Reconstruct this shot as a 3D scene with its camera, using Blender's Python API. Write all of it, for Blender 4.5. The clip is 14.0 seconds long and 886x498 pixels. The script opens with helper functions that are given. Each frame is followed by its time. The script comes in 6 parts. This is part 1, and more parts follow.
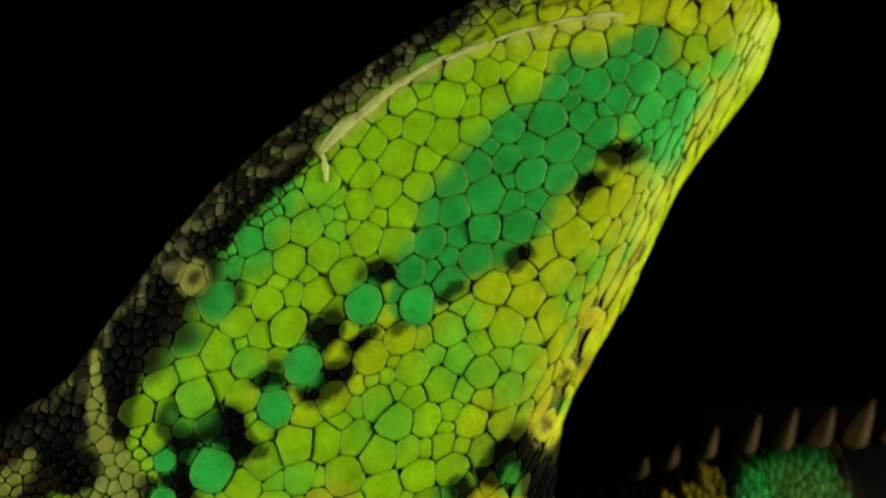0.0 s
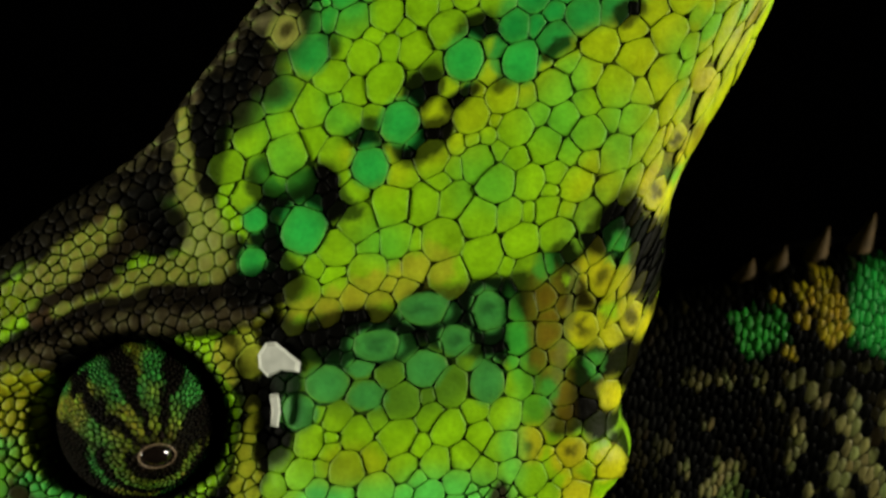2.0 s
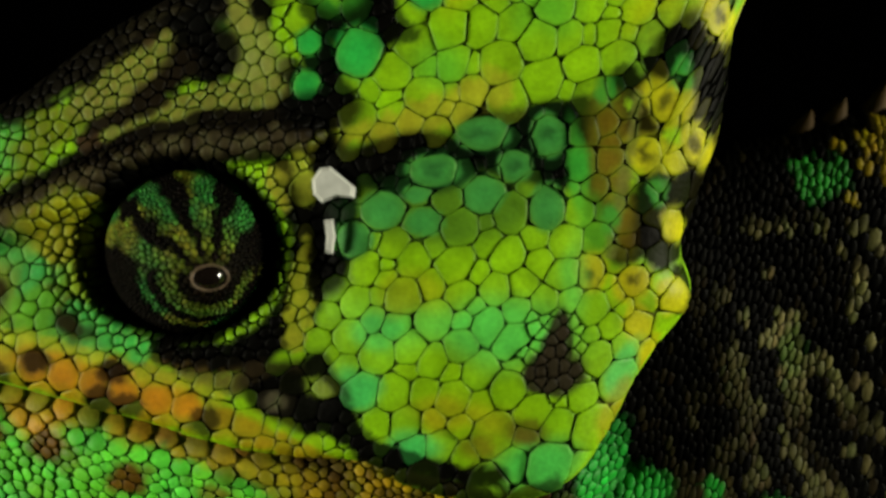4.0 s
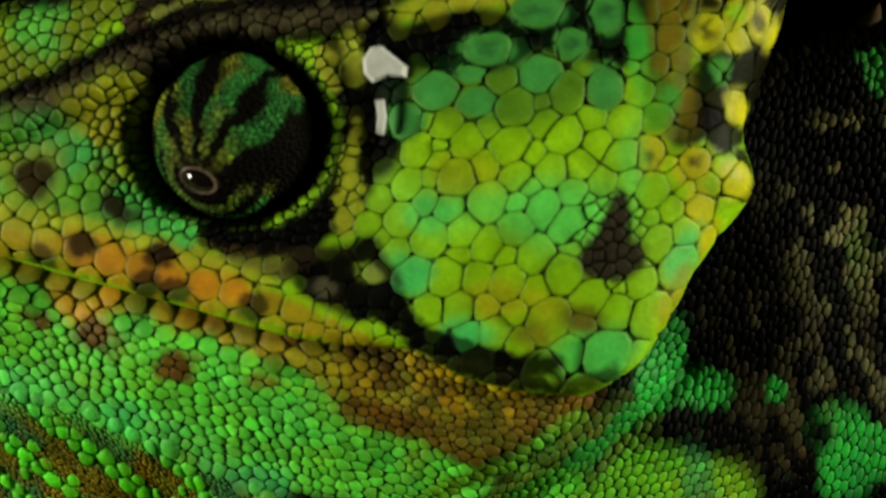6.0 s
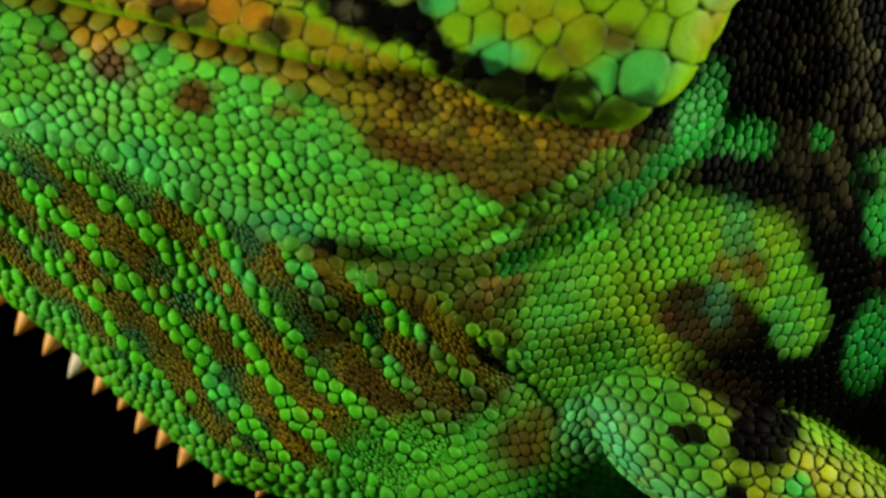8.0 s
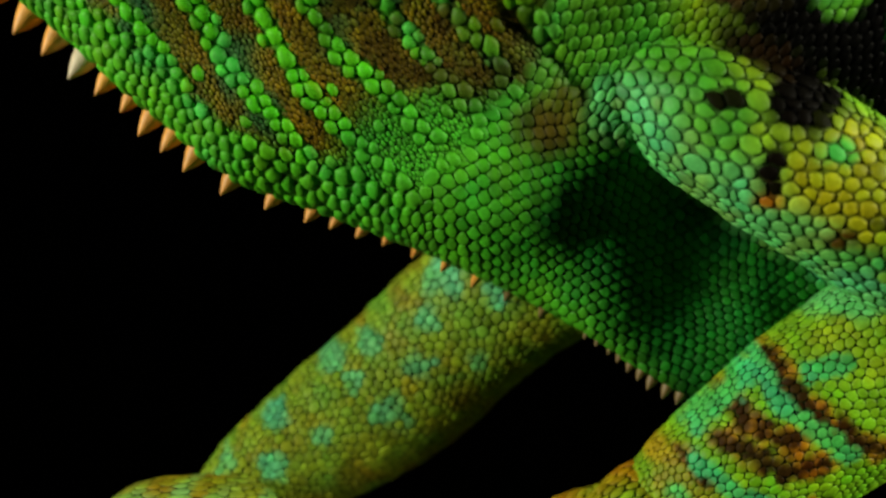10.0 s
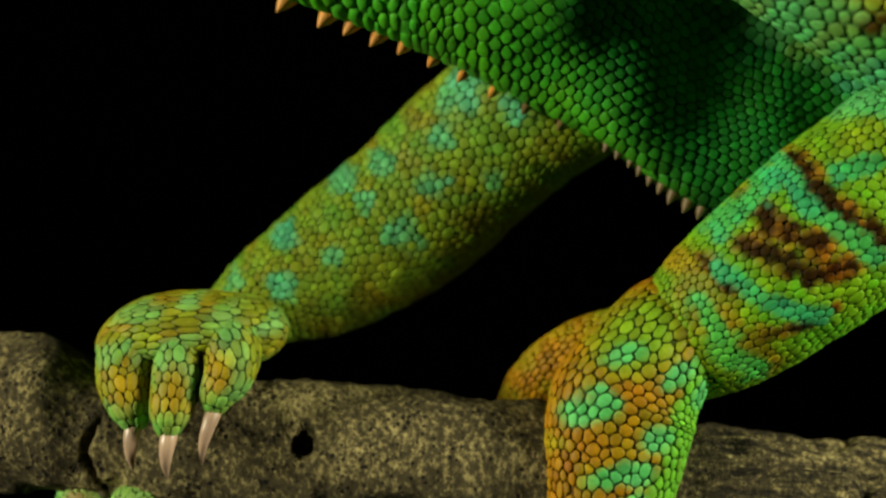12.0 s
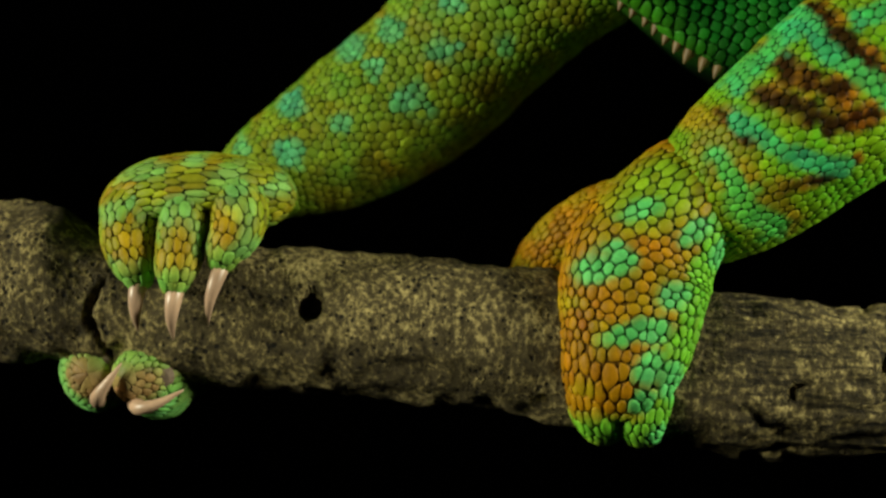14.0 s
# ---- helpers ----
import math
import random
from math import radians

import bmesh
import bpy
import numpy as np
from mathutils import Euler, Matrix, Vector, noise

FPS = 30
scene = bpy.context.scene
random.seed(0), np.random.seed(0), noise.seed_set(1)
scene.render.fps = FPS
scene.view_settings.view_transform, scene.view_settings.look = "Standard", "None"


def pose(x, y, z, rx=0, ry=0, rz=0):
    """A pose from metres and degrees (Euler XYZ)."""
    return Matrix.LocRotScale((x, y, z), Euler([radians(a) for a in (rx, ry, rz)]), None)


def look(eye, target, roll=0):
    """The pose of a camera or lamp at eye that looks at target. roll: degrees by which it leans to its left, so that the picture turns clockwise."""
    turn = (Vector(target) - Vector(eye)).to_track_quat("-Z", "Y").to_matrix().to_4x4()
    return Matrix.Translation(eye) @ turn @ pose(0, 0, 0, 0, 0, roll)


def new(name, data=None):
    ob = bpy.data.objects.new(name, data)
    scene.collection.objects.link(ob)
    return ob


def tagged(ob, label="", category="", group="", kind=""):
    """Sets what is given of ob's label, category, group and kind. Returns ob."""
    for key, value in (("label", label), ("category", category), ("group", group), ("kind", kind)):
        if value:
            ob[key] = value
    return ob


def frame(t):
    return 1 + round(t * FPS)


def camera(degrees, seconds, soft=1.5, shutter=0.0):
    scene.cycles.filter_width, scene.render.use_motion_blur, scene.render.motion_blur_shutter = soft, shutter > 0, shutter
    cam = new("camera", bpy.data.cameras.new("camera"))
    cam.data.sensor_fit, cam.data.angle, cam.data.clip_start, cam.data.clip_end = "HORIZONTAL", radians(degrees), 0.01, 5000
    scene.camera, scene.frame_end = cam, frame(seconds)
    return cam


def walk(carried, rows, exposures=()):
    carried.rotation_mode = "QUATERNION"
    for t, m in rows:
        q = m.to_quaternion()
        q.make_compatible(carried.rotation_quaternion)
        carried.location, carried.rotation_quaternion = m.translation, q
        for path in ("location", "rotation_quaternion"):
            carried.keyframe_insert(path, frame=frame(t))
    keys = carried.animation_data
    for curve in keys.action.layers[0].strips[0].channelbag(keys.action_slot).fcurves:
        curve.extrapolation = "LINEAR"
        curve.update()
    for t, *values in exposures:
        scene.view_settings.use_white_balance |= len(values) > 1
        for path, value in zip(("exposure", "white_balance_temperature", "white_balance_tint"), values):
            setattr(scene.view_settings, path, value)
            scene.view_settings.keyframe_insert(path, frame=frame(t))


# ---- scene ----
from mathutils.geometry import delaunay_2d_cdt

cam = camera(44.0, 14.0, soft=2.6)
cam.data.dof.use_dof, cam.data.dof.focus_distance, cam.data.dof.aperture_fstop = True, 0.089, 16.0
METRES, EYE, TILT, LEAN, TURN = 0.115, 0.17, 0.0, 0.0, 0.0
ROWS = [
    (0.0, 0.0, 0.0, 0.0, 0.0, 0.0, -0.0),
    (0.5, -0.0105, 0.0092, -0.0336, 0.6, -0.04, 0.16),
    (1.0, -0.0202, 0.0214, -0.0771, 1.34, 0.01, -0.05),
    (1.5, -0.0311, 0.0318, -0.1182, 2.14, -0.19, -0.39),
    (2.0, -0.0412, 0.0427, -0.1643, 2.28, -0.49, -0.48),
    (2.5, -0.0485, 0.0477, -0.1988, 2.49, -0.42, -0.51),
    (3.0, -0.0551, 0.0525, -0.2285, 2.58, -0.38, -0.5),
    (5.5, -0.0973, 0.0737, -0.3492, 3.12, 0.21, -0.53),
    (6.0, -0.0853, 0.0807, -0.3611, 4.69, -0.39, -0.58),
    (6.5, -0.0817, 0.0877, -0.3899, 5.66, -1.05, -0.64),
    (7.0, -0.0815, 0.0949, -0.4321, 5.98, -1.4, -0.67),
    (7.5, -0.082, 0.101, -0.4717, 6.19, -1.56, -0.62),
    (8.0, -0.0853, 0.1067, -0.5165, 6.26, -2.01, -0.57),
    (8.5, -0.0868, 0.1154, -0.5758, 6.48, -2.3, -0.59),
    (9.0, -0.0872, 0.1249, -0.6433, 6.74, -1.44, -0.79),
    (11.5, -0.124, 0.1528, -0.8327, 5.3, -3.73, -1.74),
    (12.0, -0.124, 0.1547, -0.8621, 5.4, -3.77, -1.68),
    (12.5, -0.1251, 0.1566, -0.8882, 5.4, -3.73, -1.63),
    (13.0, -0.1279, 0.1594, -0.921, 5.32, -3.81, -1.64),
    (13.5, -0.1297, 0.1625, -0.9458, 5.36, -4.0, -1.65),
    (14.0, -0.1292, 0.1649, -0.9594, 5.47, -4.15, -1.63),
]
walk(cam, [(t, pose(0, 0, EYE, TILT, LEAN, TURN) @ pose(METRES * x, METRES * y, METRES * z, 90 + pitch, roll, yaw)) for t, x, y, z, yaw, pitch, roll in ROWS])

# where the lamps stand, their watts and width
LAMPS = (((0.33, 0.025, 0.2), 1.9, 0.1), ((-0.33, -0.06, 0.13), 1.55, 0.1))

# ---------------------------------------------------------------- light
world = bpy.data.worlds.new("dark_room_air")
world.use_nodes = True
world.node_tree.nodes["Background"].inputs[0].default_value = (0.5, 0.55, 0.6, 1)
world.node_tree.nodes["Background"].inputs[1].default_value = 0.0
scene.world = world

def photo_lamp(at, watts, size):
    """A small softbox beside the camera."""
    data = bpy.data.lights.new("photo_lamp", "AREA")
    data.shape, data.size, data.energy = "DISK", size, watts
    data.color = (1.0, 0.97, 0.74)
    ob = new("photo_lamp", data)
    ob.matrix_world = look(at, (-0.015, 0.1, 0.11))


for lamp_at, lamp_watts, lamp_size in LAMPS:
    photo_lamp(lamp_at, lamp_watts, lamp_size)


# ---------------------------------------------------------------- materials
def lin(r, g, b):
    """Linear colour from an 8-bit one."""
    return np.array([((c / 255 + 0.055) / 1.055) ** 2.4 if c > 10 else c / 255 / 12.92 for c in (r, g, b)])


def skin_material(name, rough=0.5, spec=0.35, grain=2600.0, bump=0.25, wear=0.25):
    """Skin that takes its pigment from the mesh, with fine grain, blotches and relief."""
    m = bpy.data.materials.new(name)
    m.use_nodes = True
    nt = m.node_tree
    n, l = nt.nodes, nt.links
    bsdf = n["Principled BSDF"]
    pig = n.new("ShaderNodeAttribute")
    pig.attribute_name = "pigment"
    pos = n.new("ShaderNodeNewGeometry")
    fine = n.new("ShaderNodeTexNoise")
    fine.inputs["Scale"].default_value, fine.inputs["Detail"].default_value = grain, 3
    blot = n.new("ShaderNodeTexNoise")
    blot.inputs["Scale"].default_value, blot.inputs["Detail"].default_value = grain * 0.22, 4
    l.new(pos.outputs["Position"], fine.inputs["Vector"])
    l.new(pos.outputs["Position"], blot.inputs["Vector"])
    r1 = n.new("ShaderNodeMapRange")
    r1.inputs["From Min"].default_value, r1.inputs["From Max"].default_value = 0.3, 0.7
    r1.inputs["To Min"].default_value, r1.inputs["To Max"].default_value = 1 - wear, 1 + wear * 0.5
    l.new(blot.outputs["Fac"], r1.inputs["Value"])
    r2 = n.new("ShaderNodeMapRange")
    r2.inputs["From Min"].default_value, r2.inputs["From Max"].default_value = 0.3, 0.7
    r2.inputs["To Min"].default_value, r2.inputs["To Max"].default_value = 1 - wear * 0.5, 1 + wear * 0.3
    l.new(fine.outputs["Fac"], r2.inputs["Value"])
    mul = n.new("ShaderNodeMath")
    mul.operation = "MULTIPLY"
    l.new(r1.outputs[0], mul.inputs[0])
    l.new(r2.outputs[0], mul.inputs[1])
    mix = n.new("ShaderNodeVectorMath")
    mix.operation = "SCALE"
    l.new(pig.outputs["Color"], mix.inputs[0])
    l.new(mul.outputs[0], mix.inputs["Scale"])
    l.new(mix.outputs[0], bsdf.inputs["Base Color"])
    bp = n.new("ShaderNodeBump")
    bp.inputs["Strength"].default_value, bp.inputs["Distance"].default_value = bump, 0.0002
    l.new(fine.outputs["Fac"], bp.inputs["Height"])
    l.new(bp.outputs["Normal"], bsdf.inputs["Normal"])
    rr = n.new("ShaderNodeMapRange")
    rr.inputs["To Min"].default_value, rr.inputs["To Max"].default_value = rough - 0.1, rough + 0.15
    l.new(blot.outputs["Fac"], rr.inputs["Value"])
    l.new(rr.outputs[0], bsdf.inputs["Roughness"])
    gloss = n.new("ShaderNodeMapRange")
    gloss.inputs["From Min"].default_value, gloss.inputs["From Max"].default_value = 0.004, 0.12
    gloss.inputs["To Min"].default_value, gloss.inputs["To Max"].default_value = spec * 0.2, spec
    l.new(pig.outputs["Color"], gloss.inputs["Value"])
    l.new(gloss.outputs[0], bsdf.inputs["Specular IOR Level"])
    return m


def plain_material(name, color, rough=0.5, spec=0.4, grain=900.0, spread=0.35, bump=0.3, depth=0.0004):
    """A plain coloured surface with mottling and relief."""
    m = bpy.data.materials.new(name)
    m.use_nodes = True
    nt = m.node_tree
    n, l = nt.nodes, nt.links
    bsdf = n["Principled BSDF"]
    co = n.new("ShaderNodeNewGeometry")
    no = n.new("ShaderNodeTexNoise")
    no.inputs["Scale"].default_value, no.inputs["Detail"].default_value = grain, 6
    l.new(co.outputs["Position"], no.inputs["Vector"])
    ramp = n.new("ShaderNodeValToRGB")
    ramp.color_ramp.elements[0].position, ramp.color_ramp.elements[1].position = 0.3, 0.7
    ramp.color_ramp.elements[0].color = (*[c * (1 - spread) for c in color], 1)
    ramp.color_ramp.elements[1].color = (*[min(1, c * (1 + spread)) for c in color], 1)
    l.new(no.outputs["Fac"], ramp.inputs[0])
    l.new(ramp.outputs[0], bsdf.inputs["Base Color"])
    bp = n.new("ShaderNodeBump")
    bp.inputs["Strength"].default_value, bp.inputs["Distance"].default_value = bump, depth
    l.new(no.outputs["Fac"], bp.inputs["Height"])
    l.new(bp.outputs["Normal"], bsdf.inputs["Normal"])
    bsdf.inputs["Roughness"].default_value = rough
    bsdf.inputs["Specular IOR Level"].default_value = spec
    return m


SKIN = skin_material("reptile_scales", 0.5, 0.15)
SKIN_SOFT = skin_material("reptile_soft_skin", 0.65, 0.2, 3500, 0.4, 0.4)
CLAW = plain_material("claw_horn", (0.46, 0.31, 0.2), 0.35, 0.5, 500, 0.2, 0.1)
HORN = plain_material("spike_horn", (0.62, 0.27, 0.04), 0.5, 0.4, 700, 0.25, 0.15)
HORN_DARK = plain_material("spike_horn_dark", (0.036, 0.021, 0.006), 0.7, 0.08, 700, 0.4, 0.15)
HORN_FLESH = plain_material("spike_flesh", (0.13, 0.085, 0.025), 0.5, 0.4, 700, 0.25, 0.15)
HORN_PALE = plain_material("spike_horn_pale", (0.6, 0.5, 0.36), 0.5, 0.4, 700, 0.2, 0.15)
FLAKE = plain_material("shed_skin", (0.46, 0.47, 0.44), 0.6, 0.3, 900, 0.12, 0.3)
STRIP = plain_material("shed_strip_skin", (0.42, 0.46, 0.14), 0.5, 0.35, 1100, 0.2, 0.2)
BLACK = plain_material("matt_black_wall", (0.0002, 0.0002, 0.0002), 0.95, 0.0, 4, 0.3, 0.2, 0.002)


# ---------------------------------------------------------------- arithmetic of forms, in millimetres
RNG = np.random.default_rng(7)


def value_noise(x, z, size, seed=0):
    """Smooth noise from 0 to 1 over the plane."""
    x, z = np.asarray(x, float) / size, np.asarray(z, float) / size
    i, j = np.floor(x), np.floor(z)
    u, v = x - i, z - j
    u, v = u * u * (3 - 2 * u), v * v * (3 - 2 * v)

    def corner(a, b):
        s = np.sin(a * 127.1 + b * 311.7 + seed * 74.7) * 43758.5453
        return s - np.floor(s)

    return (corner(i, j) * (1 - u) + corner(i + 1, j) * u) * (1 - v) + (corner(i, j + 1) * (1 - u) + corner(i + 1, j + 1) * u) * v


def smooth(a, b, x):
    t = np.clip((x - a) / (b - a), 0, 1)
    return t * t * (3 - 2 * t)


def spline(points, count, closed=False):
    """A smooth curve through the points, evenly sampled by index."""
    p = np.array(points, float)
    n = len(p)
    t = np.linspace(0, n if closed else n - 1, count, endpoint=not closed)
    i = np.minimum(np.floor(t).astype(int), n - 1 if closed else n - 2)
    f = (t - i)[:, None]

    def at(k):
        return p[k % n] if closed else p[np.clip(k, 0, n - 1)]

    a, b, c, d = at(i - 1), at(i), at(i + 1), at(i + 2)
    return 0.5 * (2 * b + (c - a) * f + (2 * a - 5 * b + 4 * c - d) * f ** 2 + (3 * b - a - 3 * c + d) * f ** 3)


def line_distance(x, z, line):
    """Distance to a polyline, and how far along it (0 to 1) the nearest place is."""
    line = np.array(line, float)
    best, along = np.full(np.shape(x), 1e9), np.zeros(np.shape(x))
    for k in range(len(line) - 1):
        a, d = line[k], line[k + 1] - line[k]
        t = np.clip(((x - a[0]) * d[0] + (z - a[1]) * d[1]) / (d @ d + 1e-9), 0, 1)
        dist = np.hypot(x - a[0] - t * d[0], z - a[1] - t * d[1])
        closer = dist < best
        best, along = np.where(closer, dist, best), np.where(closer, (k + t) / (len(line) - 1), along)
    return best, along


def edge_distance(x, z, poly):
    """Signed distance to a closed outline (inside is positive) and the nearest place on it."""
    shape = np.shape(x)
    x, z = np.ravel(x).astype(float), np.ravel(z).astype(float)
    best, near = np.full(x.shape, 1e9), np.zeros((len(x), 2))
    inside = np.zeros(x.shape, bool)
    for k in range(len(poly)):
        a, b = poly[k], poly[(k + 1) % len(poly)]
        d = b - a
        t = np.clip(((x - a[0]) * d[0] + (z - a[1]) * d[1]) / (d @ d + 1e-9), 0, 1)
        qx, qz = a[0] + t * d[0], a[1] + t * d[1]
        dist = np.hypot(x - qx, z - qz)
        c = dist < best
        best[c], near[c, 0], near[c, 1] = dist[c], qx[c], qz[c]
        if a[1] != b[1]:
            inside ^= ((a[1] > z) != (b[1] > z)) & (x < (b[0] - a[0]) * (z - a[1]) / (b[1] - a[1]) + a[0])
    return np.where(inside, best, -best).reshape(shape), near[:, 0].reshape(shape), near[:, 1].reshape(shape)


def pigment(color):
    """Skin pigment: an 8-bit colour with little blue in it."""
    r, g, b = color
    return lin(r, g, b * 0.78)


def mottled(paint, seed, where=lambda x, z: 1.0):
    """Yellower, bluer and darker patches of skin at two sizes."""
    paint.vary(lambda x, z: smooth(0.5, 0.75, value_noise(x, z, 2.6, seed)) * 0.75 * where(x, z), (1.3, 1.03, 0.7))
    paint.vary(lambda x, z: smooth(0.55, 0.8, value_noise(x, z, 2.1, seed + 1)) * 0.75 * where(x, z), (0.7, 0.97, 1.5))
    paint.vary(lambda x, z: smooth(0.55, 0.85, value_noise(x, z, 0.9, seed + 2)) * 0.7 * where(x, z), (0.78, 0.78, 0.7))
    paint.vary(lambda x, z: smooth(0.6, 0.85, value_noise(x, z, 1.1, seed + 3)) * 0.6 * where(x, z), (0.95, 1.22, 1.2))


class Paint:
    """Pigment over the plane: a ground colour with bands and blobs laid over it."""

    def __init__(self, ground):
        self.ground, self.coats = pigment(ground), []

    def band(self, line, width, color, soft=0.4, ragged=0.3, strength=1.0):
        self.coats.append(("band", line, width, pigment(color), soft, ragged, strength))
        return self

    def blob(self, x, z, rx, rz, color, turn=0, soft=0.4, ragged=0.3, strength=1.0):
        self.coats.append(("blob", (x, z, rx, rz, radians(turn)), 1.0, pigment(color), soft, ragged, strength))
        return self

    def field(self, mask, color):
        self.coats.append(("field", mask, 1.0, pigment(color), 0, 0, 1.0))
        return self

    def vary(self, mask, factor):
        """Shifts what lies below towards another hue; black stays black."""
        self.coats.append(("vary", mask, np.array(factor, float), None, 0, 0, 1.0))
        return self

    def over(self, mask, other):
        self.coats.append(("over", mask, other, None, 0, 0, 1.0))
        return self

    def __call__(self, x, z):
        out = np.empty((*np.shape(x), 3))
        out[:] = self.ground
        for k, (kind, shape, width, color, soft, ragged, strength) in enumerate(self.coats):
            if kind == "vary":
                out *= 1 + np.asarray(shape(x, z))[..., None] * (width - 1)
                continue
            if kind == "over":
                m, color = shape(x, z), width(x, z)
            elif kind == "field":
                m = shape(x, z)
            else:
                if kind == "band":
                    d, f = line_distance(x, z, shape)
                    w = np.interp(f, np.linspace(0, 1, len(width)), width) if np.ndim(width) else width
                    d = d / w
                    size = np.mean(width)
                else:
                    cx, cz, rx, rz, a = shape
                    u, v = x - cx, z - cz
                    d = np.hypot((u * np.cos(a) + v * np.sin(a)) / rx, (v * np.cos(a) - u * np.sin(a)) / rz)
                    size = (rx + rz) / 2
                if ragged:
                    d = d + ragged * 2 * (value_noise(x, z, max(size * 0.8, 0.5), k) - 0.5)
                m = (1 - smooth(1 - soft, 1 + soft, d)) * strength
            out += np.asarray(m)[..., None] * (color - out)
        return out


# ---------------------------------------------------------------- scales
def bed(box, inside, along, across, angle, wobble=0.35, jitter=0.07):
    """Seeds in staggered rows: pitch along and across a direction, gently warped."""
    c, s = np.cos(np.radians(angle)), np.sin(np.radians(angle))
    mid, half = np.array([(box[0] + box[1]) / 2, (box[2] + box[3]) / 2]), np.hypot(box[1] - box[0], box[3] - box[2]) / 2
    i, j = np.meshgrid(np.arange(int(-half / along), int(half / along) + 1), np.arange(int(-half / across), int(half / across) + 1), indexing="ij")
    u, v = ((i + 0.5 * (j % 2)) * along).ravel(), (j * across).ravel()
    u, v = u + RNG.normal(0, jitter * along, len(u)), v + RNG.normal(0, jitter * across, len(v))
    x, z = mid[0] + u * c - v * s, mid[1] + u * s + v * c
    x, z = x + wobble * 8 * (value_noise(x, z, 9, 91) - 0.5), z + wobble * 8 * (value_noise(x, z, 9, 92) - 0.5)
    ok = (x > box[0]) & (x < box[1]) & (z > box[2]) & (z < box[3])
    ok[ok] = inside(x[ok], z[ok])
    n = int(ok.sum())
    return np.stack([x[ok], z[ok]], 1), np.full(n, 0.5 * np.sqrt(along * across)), np.full(n, np.sqrt(along / across)), np.full(n, np.radians(angle))


def sow(box, size, tries, spread=0.18, beds=()):
    """Seeds of scales: size(x, z) gives radius, stretch and its direction (degrees). Larger ones are sown first."""
    n = int(tries)
    x, z = RNG.uniform(box[0], box[1], n), RNG.uniform(box[2], box[3], n)
    r, k, a = [np.broadcast_to(np.asarray(v, float), x.shape).copy() for v in size(x, z)]
    ok = r > 0
    x, z, r, k, a = x[ok], z[ok], r[ok], k[ok], np.radians(a[ok])
    r = r * np.exp(RNG.normal(0, spread, len(r)))
    order = np.argsort(-r + RNG.uniform(0, 0.25, len(r)) * r, kind="stable")
    wide = 1.7 * float((r * k).max())
    bins, chosen = {}, []
    for q, qr, _, _ in beds:
        for (ox, oz), rr in zip(q.tolist(), qr.tolist()):
            bins.setdefault((int(ox / wide), int(oz / wide)), []).append((ox, oz, rr))
    ca, sa, bi, bj = np.cos(a).tolist(), np.sin(a).tolist(), (x / wide).astype(int).tolist(), (z / wide).astype(int).tolist()
    xs, zs, rs, ks = x.tolist(), z.tolist(), r.tolist(), k.tolist()
    for i in order.tolist():
        px, pz, pr, c, s, q = xs[i], zs[i], rs[i], ca[i], sa[i], ks[i]
        free = True
        for key in ((bi[i] + u, bj[i] + v) for u in (0, -1, 1) for v in (0, -1, 1)):
            for ox, oz, rr in bins.get(key, ()):
                dx, dz = ox - px, oz - pz
                du, dv = (dx * c + dz * s) / q, (dz * c - dx * s) * q
                lim = 0.82 * (rr + pr)
                if du * du + dv * dv < lim * lim:
                    free = False
                    break
            if not free:
                break
        if free:
            bins.setdefault((bi[i], bj[i]), []).append((px, pz, pr))
            chosen.append(i)
    c = np.array(chosen)
    sets = [(np.stack([x[c], z[c]], 1), r[c], k[c], a[c])] + list(beds)
    return tuple(np.concatenate([q[m] for q in sets]) for m in range(4))


